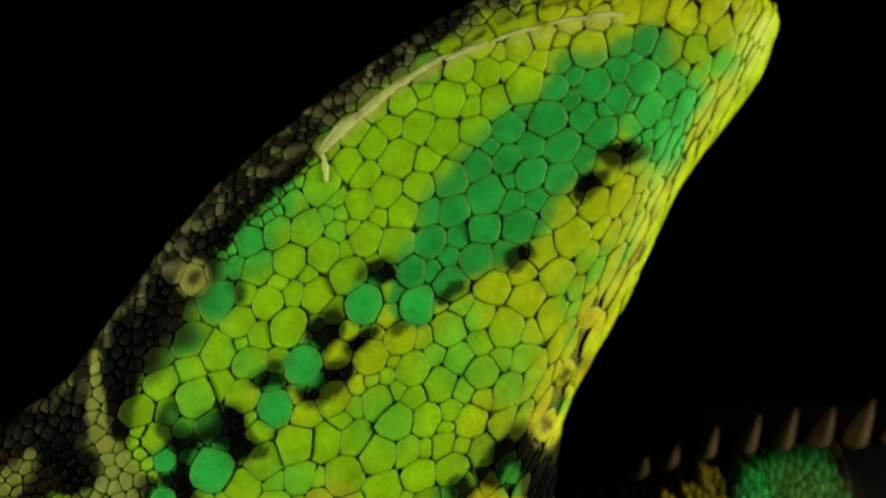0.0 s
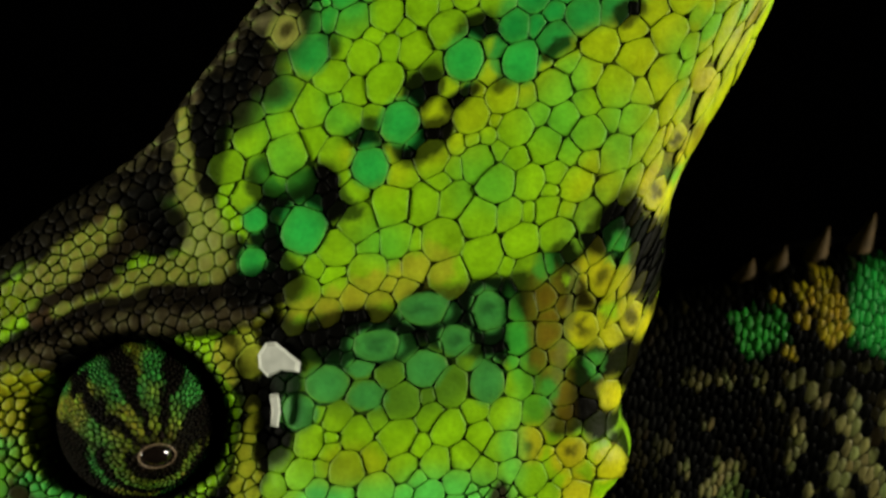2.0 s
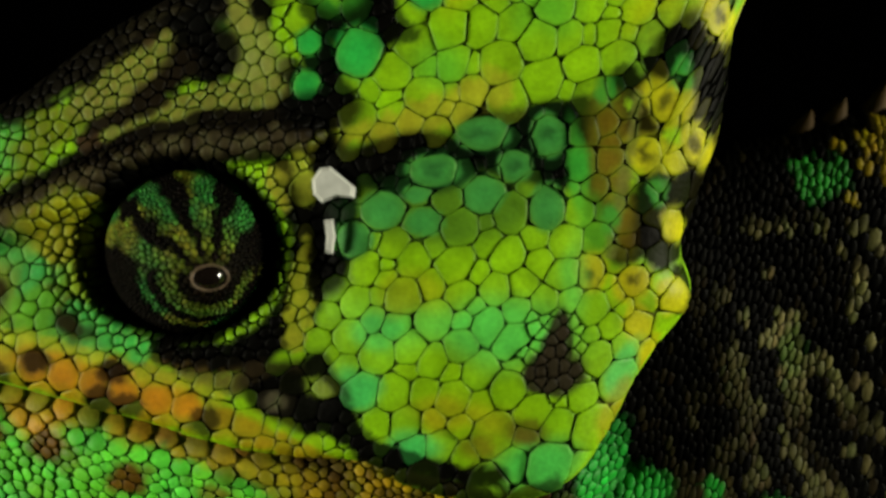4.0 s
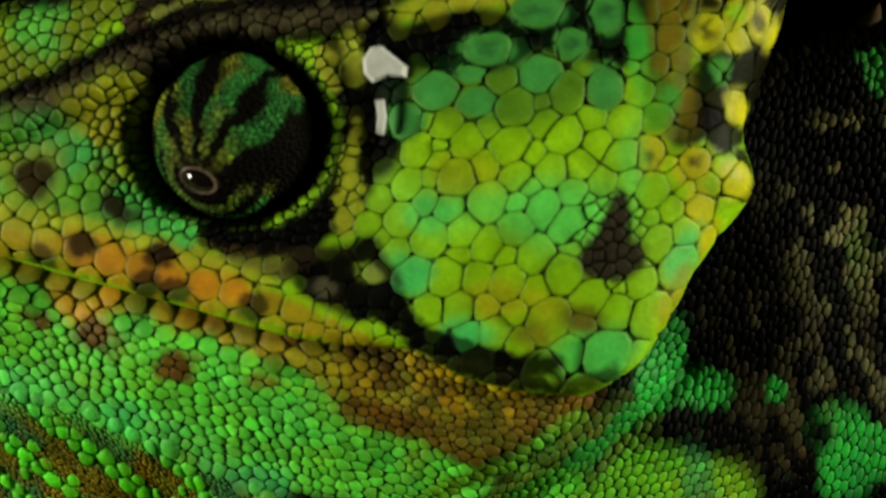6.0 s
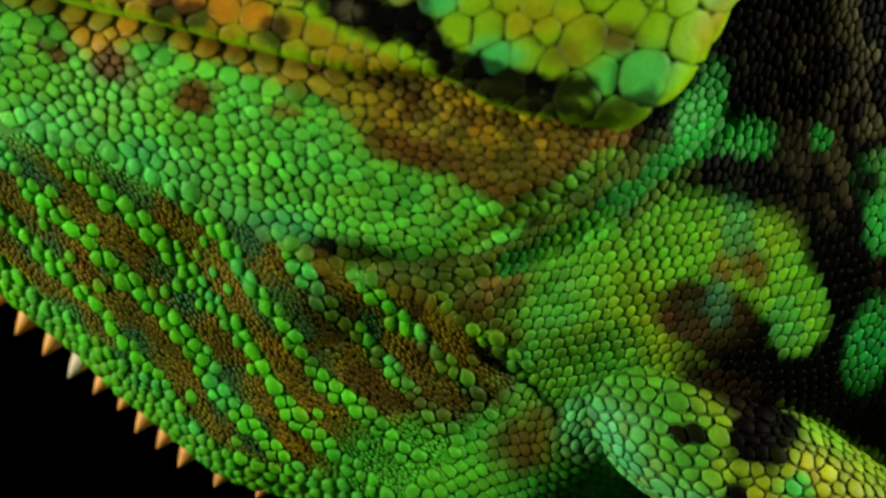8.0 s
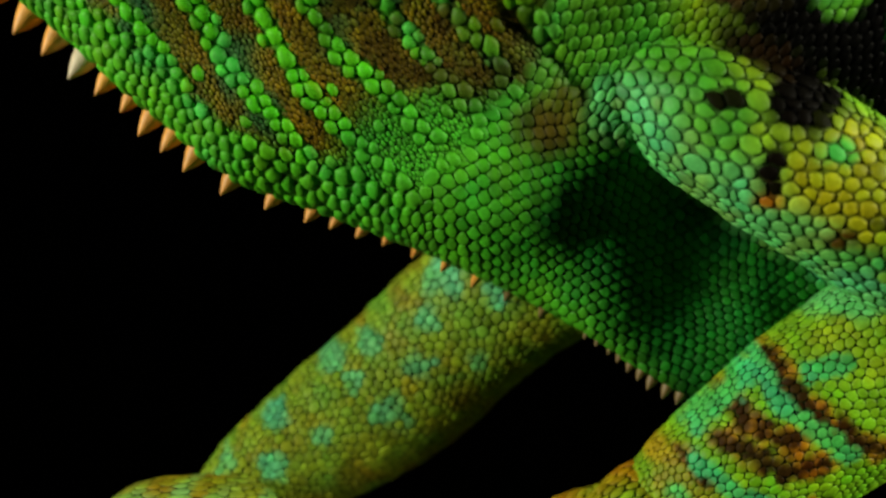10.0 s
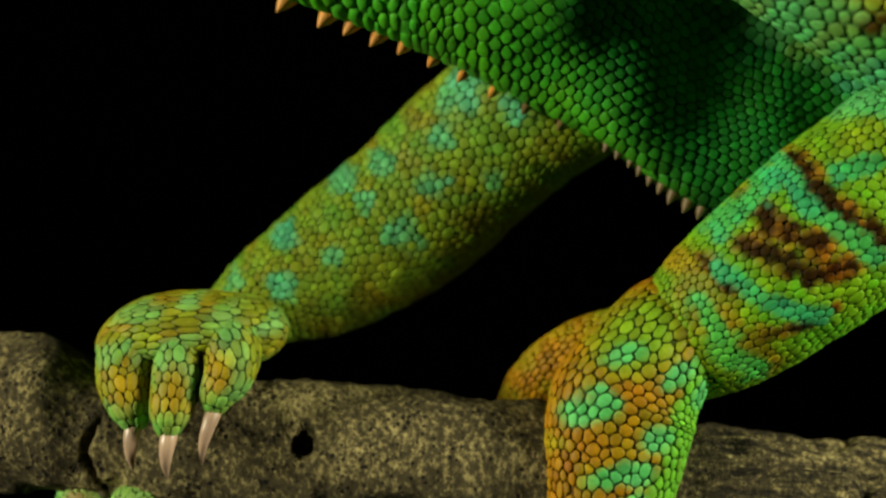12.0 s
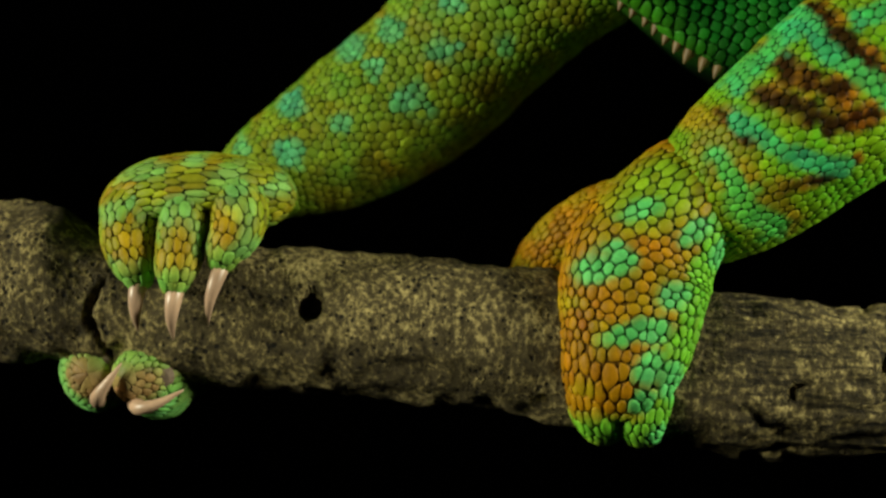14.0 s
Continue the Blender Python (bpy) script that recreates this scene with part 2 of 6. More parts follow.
def cells(p, r, k, a, sides, passes=2, far=2.2, near=18):
    """The reach of each scale in each direction before it meets its neighbours."""
    ang = np.arange(sides) * 2 * np.pi / sides
    n = len(p)
    near = min(near, n - 1)
    for step in range(passes + 1):
        turn = ang[None, :] + RNG.uniform(0, 1, (n, 1))
        rays = np.stack([np.cos(turn), np.sin(turn)], -1)
        # stretch the rays with the scale
        u, v = rays[..., 0] * k[:, None], rays[..., 1] / k[:, None]
        rays = np.stack([u * np.cos(a)[:, None] - v * np.sin(a)[:, None], u * np.sin(a)[:, None] + v * np.cos(a)[:, None]], -1)
        reach = np.empty((n, sides))
        for s in range(0, n, 600):
            e = min(n, s + 600)
            d = p[None, :, :] - p[s:e, None, :]
            idx = np.argpartition((d ** 2).sum(-1), near, axis=1)[:, :near + 1]
            dd = np.take_along_axis(d, idx[..., None], 1)
            ca, sa, kk = np.cos(a[s:e])[:, None], np.sin(a[s:e])[:, None], k[s:e][:, None]
            du, dv = (dd[..., 0] * ca + dd[..., 1] * sa) / kk, (dd[..., 1] * ca - dd[..., 0] * sa) * kk
            q = du * du + dv * dv
            rr = rays[s:e]
            ru = (rr[..., 0] * ca + rr[..., 1] * sa) / kk
            rv = (rr[..., 1] * ca - rr[..., 0] * sa) * kk
            half = 0.5 * q + 0.5 * (r[s:e][:, None] ** 2 - r[idx] ** 2)
            half = np.clip(half, 0.25 * q, 0.75 * q)
            dot = ru[:, :, None] * du[:, None, :] + rv[:, :, None] * dv[:, None, :]
            lim = np.where((dot > 1e-6) & (q[:, None, :] > 1e-9), half[:, None, :] / np.maximum(dot, 1e-6), 1e9)
            most = np.where((r[s:e] > 0.7) & (far > 2.3), np.maximum(far * r[s:e], 2.4), far * r[s:e])
            reach[s:e] = np.minimum(lim.min(-1), most[:, None])
        pts = rays * reach[..., None]
        if step < passes:
            p = p + pts.mean(1) * 0.8
    return p, pts


def scale_rings(p, pts, r, gap, rings, blend=0.0):
    """Rings of plane points and heights for each scale, from the rim to the crown."""
    size = np.hypot(pts[..., 0], pts[..., 1])
    loose = gap + 0.05 * (1 - smooth(0.45, 0.62, r))[:, None] * (blend > 0.5)
    inner = pts * np.maximum((size - loose) / np.maximum(size, 1e-6), 0.35)[..., None]
    # small scales are rounder than the rings say
    w = (1 - smooth(0.42, 0.72, r)) * blend
    plane = np.stack([p[:, None, :] + inner * (f + w * (g - f))[:, None, None] for (f, _), (g, _) in zip(rings, PEARL if len(rings) == 5 else BEAD)] + [np.repeat(p[:, None, :], pts.shape[1], 1)], 1)
    return plane


def scale_faces(sides, rings):
    f = []
    for k in range(rings - 1):
        for i in range(sides):
            j = (i + 1) % sides
            f.append((k * sides + i, k * sides + j, (k + 1) * sides + j, (k + 1) * sides + i))
    top = rings * sides
    f += [((rings - 1) * sides + i, (rings - 1) * sides + (i + 1) % sides, top) for i in range(sides)]
    return f


DOME = ((1.0, -0.3), (0.95, 0.5), (0.8, 0.9))
PLATE = ((1.0, 0.4), (0.975, 0.75), (0.86, 0.92), (0.58, 0.98), (0.3, 1.0))
BEAD = ((1.0, -0.3), (0.85, 0.5), (0.5, 0.92))
PEARL = ((1.0, -0.3), (0.9, 0.45), (0.68, 0.8), (0.44, 0.94), (0.22, 0.99))


def build_mesh(name, verts, faces, colors, material, flat=False):
    me = bpy.data.meshes.new(name)
    me.from_pydata((np.asarray(verts) * 0.001).tolist(), [], faces)
    if colors is not None:
        at = me.color_attributes.new("pigment", "FLOAT_COLOR", "POINT")
        at.data.foreach_set("color", np.concatenate([np.clip(colors, 0, 1), np.ones((len(colors), 1))], 1).ravel().astype(np.float32))
    if not flat:
        me.polygons.foreach_set("use_smooth", np.ones(len(me.polygons), bool))
    me.materials.append(material)
    return me


BASE = {}


def thing(name, at, label, category, **tags):
    """An Empty at a thing's base, in millimetres."""
    ob = new(name)
    ob.location = Vector(at) * 0.001
    ob.empty_display_size = 0.01
    BASE[ob] = np.array(at, float)
    return tagged(ob, label, category, **tags)


def part(name, verts, faces, colors, material, parent, label="", flat=False, kind=""):
    """ONE mesh under a thing or under a part; verts in millimetres of the world."""
    org = BASE[parent]
    ob = new(name, build_mesh(name, np.asarray(verts) - org, faces, colors, material, flat))
    ob.parent = parent
    BASE[ob] = org
    return tagged(ob, label, kind=kind)


def dress(parent, size, box, tries, mapping, paint, material, sides=8, gap=0.06, rise=0.3, rings=BEAD, spread=0.18,
          singles=0, name="scale", rest="scaly_skin", jitter=0.16, passes=2, inside=None, lean=0.0, mixing=0.5, far=2.2, beds=(), seeds=None, rim=None, flowing=False):
    """Cover a form with scales. The largest ones are parts of their own, the rest is joined."""
    p, r, k, a = seeds if seeds is not None else sow(box, size, tries, spread, beds)
    p, pts = cells(p, r, k, a, sides, passes, far)
    if inside is not None:
        ok = inside(p[:, 0], p[:, 1])
        p, pts, r, k, a = p[ok], pts[ok], r[ok], k[ok], a[ok]
    n, nr = len(p), len(rings)
    plane = scale_rings(p, pts, r, gap, rings, 1.0 if rings is PLATE else 0.35)
    heights = [h for _, h in rings] + [1.0]
    true = np.minimum(np.hypot(pts[..., 0], pts[..., 1]).mean(1), r * 1.3)
    tall = rise(true) if callable(rise) else np.full(n, rise)
    up = (true * tall)[:, None, None] * np.array(heights)[None, :, None] * np.ones((1, 1, sides))
    if lean:
        off = plane - p[:, None, None, :]
        up = up + lean * (off[..., 0] * np.cos(a)[:, None, None] + off[..., 1] * np.sin(a)[:, None, None]) / k[:, None, None]
    up = up + (np.clip(RNG.normal(0, 0.05, n), -0.05, 0.09) * true)[:, None, None]
    xyz = mapping(plane[..., 0], plane[..., 1], up)
    local = paint(plane[..., 0], plane[..., 1])
    mid = paint(p[:, 0], p[:, 1])[:, None, None, :]
    if flowing:
        mid = local[:, 1:].mean((1, 2))[:, None, None, :]
    col = local * (1 - mixing) + mid * mixing
    if not flowing:
        dark = (mid.sum(-1, keepdims=True) < 0.03) & (true < 0.9)[:, None, None, None]
        col = np.where(dark, mid, col)
        stained = (col.sum(-1, keepdims=True) < 0.4 * mid.sum(-1, keepdims=True)) & (mid.sum(-1, keepdims=True) > 0.1) & (true > 0.7)[:, None, None, None]
        col = np.where(stained, mid * 0.72, col)
    col = col * np.exp(RNG.normal(0, jitter, (n, 1, 1, 1)) + RNG.normal(0, jitter * 0.45, (n, 1, 1, 3)))
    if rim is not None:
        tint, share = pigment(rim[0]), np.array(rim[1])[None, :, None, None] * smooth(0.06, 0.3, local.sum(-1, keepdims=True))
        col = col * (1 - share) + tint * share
    # one crown vertex each
    v = np.concatenate([xyz[:, :nr].reshape(n, nr * sides, 3), xyz[:, nr, :1]], 1)
    c = np.concatenate([col[:, :nr].reshape(n, nr * sides, 3), col[:, nr, :1]], 1)
    faces = scale_faces(sides, nr)
    big = np.argsort(-true)[:singles]
    for i in big:
        part(name, v[i], faces, c[i], material, parent)
    small = np.setdiff1d(np.arange(n), big)
    if len(small):
        per = nr * sides + 1
        allf = [tuple(q + s * per for q in f) for s in range(len(small)) for f in faces]
        part(rest, v[small].reshape(-1, 3), allf, c[small].reshape(-1, 3), material, parent, kind="stuff")
    return n


class Slab:
    """A body form seen from its side: an outline, a depth over it, and a rounded rim. All are sampled on a fine grid."""

    def __init__(self, outline, count, depth, rim, drop, middle, step=0.3, grow=0.0):
        self.poly, self.middle, self.step = spline(outline, count, True), middle, step
        t = np.roll(self.poly, -1, 0) - np.roll(self.poly, 1, 0)
        turn = np.sign(np.sum(self.poly[:, 0] * np.roll(self.poly[:, 1], -1) - self.poly[:, 1] * np.roll(self.poly[:, 0], -1)))
        self.poly = self.poly - turn * grow * np.stack([-t[:, 1], t[:, 0]], 1) / np.linalg.norm(t, axis=1)[:, None]
        self.lo = self.poly.min(0) - 3
        nx, nz = (np.ceil((self.poly.max(0) + 3 - self.lo) / step)).astype(int) + 1
        x, z = np.meshgrid(self.lo[0] + np.arange(nx) * step, self.lo[1] + np.arange(nz) * step, indexing="ij")
        d, qx, qz = edge_distance(x, z, self.poly)
        t = np.clip(d / rim(x, z), 0, 1)
        y = depth(x, z) + drop(x, z) * (1 - np.sqrt(np.clip(1 - (1 - t) ** 2, 0, 1)))
        gx, gz = np.gradient(y, step)
        self.grid = np.stack([y, d, qx, qz, np.clip(gx, -2, 2), np.clip(gz, -2, 2)], -1)

    def sample(self, x, z, k):
        n, m = self.grid.shape[:2]
        u, v = np.clip((x - self.lo[0]) / self.step, 0, n - 1.001), np.clip((z - self.lo[1]) / self.step, 0, m - 1.001)
        i, j = u.astype(int), v.astype(int)
        u, v = (u - i)[..., None], (v - j)[..., None]
        g = self.grid
        return (g[i, j][..., k] * (1 - u) + g[i + 1, j][..., k] * u) * (1 - v) + (g[i, j + 1][..., k] * (1 - u) + g[i + 1, j + 1][..., k] * u) * v

    def dist(self, x, z):
        return self.sample(x, z, [1])[..., 0]

    def y(self, x, z):
        q = self.sample(x, z, [0, 1])
        return q[..., 0], q[..., 1]

    def mapping(self, x, z, h):
        q = self.sample(x, z, [0, 1, 2, 3, 4, 5])
        y, d, qx, qz, gx, gz = [q[..., k] for k in range(6)]
        s = 1 / np.sqrt(1 + gx ** 2 + gz ** 2)
        out = d < 0
        x2, z2 = np.where(out, qx + (x - qx) * 0.25, x), np.where(out, qz + (z - qz) * 0.25, z)
        y2 = np.where(out, y + np.abs(d) * 0.9, y)
        return np.stack([x2 + gx * s * h, y2 - s * h, z2 + gz * s * h], -1)

    def solid(self, step):
        """Front, rim and back as one closed mesh."""
        lo, hi = self.poly.min(0), self.poly.max(0)
        gx, gz = np.meshgrid(np.arange(lo[0], hi[0], step), np.arange(lo[1], hi[1], step * 0.87))
        gx = gx + (np.arange(gx.shape[0]) % 2)[:, None] * step / 2
        gx, gz = gx.ravel(), gz.ravel()
        d = edge_distance(gx, gz, self.poly)[0]
        ok = d > step * 0.45
        pts = np.concatenate([self.poly, np.stack([gx[ok], gz[ok]], 1)])
        m = len(self.poly)
        got = delaunay_2d_cdt([Vector(q) for q in pts.tolist()], [(i, (i + 1) % m) for i in range(m)], [], 1, 1e-5)
        q = np.array([(v.x, v.y) for v in got[0]])
        y, d = self.y(q[:, 0], q[:, 1])
        front = np.stack([q[:, 0], y + 0.12, q[:, 1]], 1)
        mid = self.middle(q[:, 0], q[:, 1])
        back = np.stack([q[:, 0], np.maximum(2 * mid - y, y + 0.2), q[:, 1]], 1)
        n = len(q)
        f1 = []
        for f in got[2]:
            a, b, c = (q[i] for i in f[:3])
            area = (b[0] - a[0]) * (c[1] - a[1]) - (c[0] - a[0]) * (b[1] - a[1])
            f1.append(tuple(f) if area > 0 else tuple(reversed(f)))
        count = {}
        for f in f1:
            for i in range(len(f)):
                e = (f[i], f[(i + 1) % len(f)])
                count[e] = 1
        edges = [e for e in count if (e[1], e[0]) not in count]
        faces = f1 + [tuple(i + n for i in reversed(f)) for f in f1] + [(b, a, a + n, b + n) for a, b in edges]
        return np.concatenate([front, back]), faces


def lumps(u, v, a):
    """Uneven flesh and cross wrinkles on a limb of half width a."""
    return np.clip(a * 0.028, 0, 0.18) * ((value_noise(u, v * 1.6, 3.2, 71) - 0.5) + 0.7 * (value_noise(u, v * 0.7, 1.5, 72) - 0.5))


class Limb:
    """A limb: stations (x, y, z, half width, half depth) along its axis; u runs along, v round it."""

    def __init__(self, stations, count=60):
        self.c = spline(stations, count)
        step = np.linalg.norm(np.diff(self.c[:, :3], axis=0), axis=1)
        self.s = np.concatenate([[0], np.cumsum(step)])
        self.length, self.mean = self.s[-1], self.c[:, 3].mean()
        t = np.gradient(self.c[:, :3], axis=0)
        self.t = t / np.linalg.norm(t, axis=1)[:, None]
        side = np.cross(self.t, (0, 1, 0))
        self.side = side / np.linalg.norm(side, axis=1)[:, None]
        self.deep = np.cross(self.side, self.t)

    def at(self, u, table):
        u = np.clip(u, 0, self.length)
        return np.stack([np.interp(u, self.s, table[:, k]) for k in range(table.shape[1])], -1)

    def mapping(self, u, v, h):
        c, side, deep = self.at(u, self.c), self.at(u, self.side), self.at(u, self.deep)
        th = np.asarray(v) / self.mean
        a, b = c[..., 3], c[..., 4]
        over = np.maximum(np.maximum(-np.asarray(u), np.asarray(u) - self.length), 0)
        shrink = np.clip(1 - over / np.maximum(a, 0.1), 0.0, 1)
        h = np.asarray(h) + lumps(np.asarray(u), c[..., 0] * 0.7 + c[..., 2] + th * 1.7, a)
        n = (np.cos(th) * b)[..., None] * side - (np.sin(th) * a)[..., None] * deep
        n = n / np.linalg.norm(n, axis=-1)[..., None]
        return (c[..., :3] + (np.cos(th) * a * shrink)[..., None] * side - (np.sin(th) * b * shrink)[..., None] * deep
                + np.asarray(h)[..., None] * n)

    def solid(self, around=28):
        th = np.arange(around) * 2 * np.pi / around
        u = self.s
        uu, vv = np.meshgrid(u, th * self.mean, indexing="ij")
        v = self.mapping(uu, vv, np.full(uu.shape, -0.12)).reshape(-1, 3)
        n = len(u)
        f = [(i * around + j, i * around + (j + 1) % around, (i + 1) * around + (j + 1) % around, (i + 1) * around + j)
             for i in range(n - 1) for j in range(around)]
        f += [tuple(range(around))[::-1], tuple((n - 1) * around + j for j in range(around))]
        return v, f

    def rings(self, pitch, across, wrap):
        """Seeds of scales in staggered rings round the limb."""
        out, n, u, j = [], 0, 0.15, 0
        while u < self.length - 0.1:
            a, b = np.interp(u, self.s, self.c[:, 3]), np.interp(u, self.s, self.c[:, 4])
            e = 0.06
            slope = max(abs(np.interp(u + e, self.s, self.c[:, m]) - np.interp(u - e, self.s, self.c[:, m])) / (2 * e) for m in (3, 4))
            run = pitch / np.hypot(1, slope)
            want = max(6, 2 * np.pi * np.sqrt((a * a + b * b) / 2) / across)
            n = n if n and 0.86 < want / n < 1.16 else int(round(want))
            v = (np.arange(n) + 0.5 * (j % 2) + 0.15 * np.sin(u * 0.7)) / n * 2 * np.pi
            v = (v - np.pi / 2 + np.pi) % (2 * np.pi) - np.pi
            v = v[np.abs(v) <= wrap] + np.pi / 2
            step = 2 * np.pi * self.mean / n
            k = float(np.clip(np.sqrt(run * 1.12 / step), 0.35, 2.8))
            out += [(u + RNG.normal(0, run * 0.12), q * self.mean + RNG.normal(0, step * 0.12), 0.5 * np.sqrt(run * step), k) for q in v]
            u, j = u + run * 0.9, j + 1
        q = np.array(out)
        return q[:, :2], q[:, 2] * np.exp(RNG.normal(0, 0.2, len(q))), q[:, 3], np.zeros(len(q))

    def paint(self, coat):
        """Pigment laid over the limb by its place in the side view."""
        def over(u, v):
            q = self.mapping(u, v, np.zeros(np.shape(u)))
            return coat(q[..., 0], q[..., 2])
        return over


def horn(points, radii, around=8):
    """A tapered, bent horn or claw along points, closed to a tip."""
    n = len(points) * 3
    c, r = spline(points, n), spline([(q, q) for q in radii], n)[:, 0]
    t = np.gradient(c, axis=0)
    t /= np.linalg.norm(t, axis=1)[:, None]
    s = np.cross(t, (0.13, 1, 0.07))
    s /= np.linalg.norm(s, axis=1)[:, None]
    d = np.cross(s, t)
    th = np.arange(around) * 2 * np.pi / around
    v = (c[:, None] + r[:, None, None] * (np.cos(th)[None, :, None] * s[:, None] + np.sin(th)[None, :, None] * d[:, None])).reshape(-1, 3)
    f = [(i * around + j, i * around + (j + 1) % around, (i + 1) * around + (j + 1) % around, (i + 1) * around + j)
         for i in range(n - 1) for j in range(around)]
    f += [tuple(range(around))[::-1], tuple((n - 1) * around + j for j in range(around))]
    return v, f


# ---------------------------------------------------------------- the dark room
def room():
    lo, hi, w = np.array([-420, -420, -160]), np.array([420, 480, 560]), 20
    sides = {
        "floor": ((lo[0] - w, lo[1] - w, lo[2] - w), (hi[0] + w, hi[1] + w, lo[2])),
        "ceiling": ((lo[0] - w, lo[1] - w, hi[2]), (hi[0] + w, hi[1] + w, hi[2] + w)),
        "wall_west": ((lo[0] - w, lo[1], lo[2]), (lo[0], hi[1], hi[2])),
        "wall_east": ((hi[0], lo[1], lo[2]), (hi[0] + w, hi[1], hi[2])),
        "wall_south": ((lo[0] - w, lo[1] - w, lo[2]), (hi[0] + w, lo[1], hi[2])),
        "wall_north": ((lo[0] - w, hi[1], lo[2]), (hi[0] + w, hi[1] + w, hi[2])),
    }
    for name, (a, b) in sides.items():
        v = [(x, y, z) for x in (a[0], b[0]) for y in (a[1], b[1]) for z in (a[2], b[2])]
        f = [(0, 1, 3, 2), (4, 6, 7, 5), (0, 4, 5, 1), (2, 3, 7, 6), (0, 2, 6, 4), (1, 5, 7, 3)]
        ob = new(name, build_mesh(name, v, f, None, BLACK, True))
        tagged(ob, "matt black plain %s of the dark filming box" % name.split("_")[0], name.split("_")[0], kind="structure")


room()


# ---------------------------------------------------------------- the branch
def bark_material():
    m = bpy.data.materials.new("weathered_bark")
    m.use_nodes = True
    nt = m.node_tree
    n, l = nt.nodes, nt.links
    bsdf = n["Principled BSDF"]
    co = n.new("ShaderNodeNewGeometry")

    def noise_node(scale, detail, stretch=(1, 1, 1)):
        mp = n.new("ShaderNodeMapping")
        mp.inputs["Scale"].default_value = stretch
        l.new(co.outputs["Position"], mp.inputs["Vector"])
        t = n.new("ShaderNodeTexNoise")
        t.inputs["Scale"].default_value, t.inputs["Detail"].default_value = scale, detail
        t.inputs["Roughness"].default_value = 0.65
        l.new(mp.outputs[0], t.inputs["Vector"])
        return t

    big, mid, fine = noise_node(220, 6, (0.6, 1, 1)), noise_node(2000, 6, (1, 1, 0.7)), noise_node(1700, 4, (0.5, 1, 1))
    ramp = n.new("ShaderNodeValToRGB")
    e = ramp.color_ramp.elements
    e[0].position, e[0].color = 0.36, (0.008, 0.006, 0.003, 1)
    e[1].position, e[1].color = 0.68, (0.5, 0.41, 0.16, 1)
    k = ramp.color_ramp.elements.new(0.53)
    k.color = (0.085, 0.068, 0.027, 1)
    add = n.new("ShaderNodeMath")
    add.operation = "MULTIPLY_ADD"
    add.inputs[1].default_value = 0.4
    l.new(big.outputs["Fac"], add.inputs[0])
    sc = n.new("ShaderNodeMath")
    sc.operation = "MULTIPLY"
    sc.inputs[1].default_value = 0.66
    l.new(mid.outputs["Fac"], sc.inputs[0])
    l.new(sc.outputs[0], add.inputs[2])
    l.new(add.outputs[0], ramp.inputs[0])
    pit = n.new("ShaderNodeMapRange")
    pit.inputs["From Min"].default_value, pit.inputs["From Max"].default_value = 0.42, 0.56
    pit.inputs["To Min"].default_value, pit.inputs["To Max"].default_value = 0.12, 1.0
    speck = n.new("ShaderNodeTexVoronoi")
    speck.inputs["Scale"].default_value = 1500
    l.new(co.outputs["Position"], speck.inputs["Vector"])
    patch = noise_node(420, 3)
    few = n.new("ShaderNodeMath")
    few.operation = "MULTIPLY_ADD"
    few.inputs[1].default_value = -1.1
    few.inputs[2].default_value = 0.86
    l.new(patch.outputs["Fac"], few.inputs[0])
    hollow = n.new("ShaderNodeMath")
    hollow.operation = "ADD"
    l.new(speck.outputs["Distance"], hollow.inputs[0])
    l.new(few.outputs[0], hollow.inputs[1])
    l.new(hollow.outputs[0], pit.inputs["Value"])
    dim = n.new("ShaderNodeVectorMath")
    dim.operation = "SCALE"
    l.new(ramp.outputs[0], dim.inputs[0])
    fibre = noise_node(1500, 5, (0.1, 1, 1))
    grain = n.new("ShaderNodeMapRange")
    grain.inputs["From Min"].default_value, grain.inputs["From Max"].default_value = 0.4, 0.62
    grain.inputs["To Min"].default_value, grain.inputs["To Max"].default_value = 0.2, 1.4
    l.new(fibre.outputs["Fac"], grain.inputs["Value"])
    where = n.new("ShaderNodeSeparateXYZ")
    l.new(co.outputs["Position"], where.inputs[0])
    end = n.new("ShaderNodeMapRange")
    end.inputs["From Min"].default_value, end.inputs["From Max"].default_value = -0.006, 0.001
    l.new(where.outputs["X"], end.inputs["Value"])
    blend = n.new("ShaderNodeMix")
    l.new(end.outputs[0], blend.inputs[0])
    l.new(pit.outputs[0], blend.inputs[2])
    l.new(grain.outputs[0], blend.inputs[3])
    l.new(blend.outputs[0], dim.inputs["Scale"])
    l.new(dim.outputs[0], bsdf.inputs["Base Color"])
    hs = n.new("ShaderNodeMath")
    hs.operation = "MULTIPLY_ADD"
    hs.inputs[1].default_value = 0.6
    l.new(fine.outputs["Fac"], hs.inputs[0])
    dent = n.new("ShaderNodeMath")
    l.new(mid.outputs["Fac"], dent.inputs[0])
    l.new(pit.outputs[0], dent.inputs[1])
    l.new(dent.outputs[0], hs.inputs[2])
    bp = n.new("ShaderNodeBump")
    bp.inputs["Strength"].default_value, bp.inputs["Distance"].default_value = 0.9, 0.0006
    l.new(hs.outputs[0], bp.inputs["Height"])
    l.new(bp.outputs["Normal"], bsdf.inputs["Normal"])
    bsdf.inputs["Roughness"].default_value = 0.85
    bsdf.inputs["Specular IOR Level"].default_value = 0.2
    return m


BARK = bark_material()
KNOT = plain_material("hole_shade_black", (0.006, 0.004, 0.003), 0.95, 0.05, 800, 0.4, 0.5)


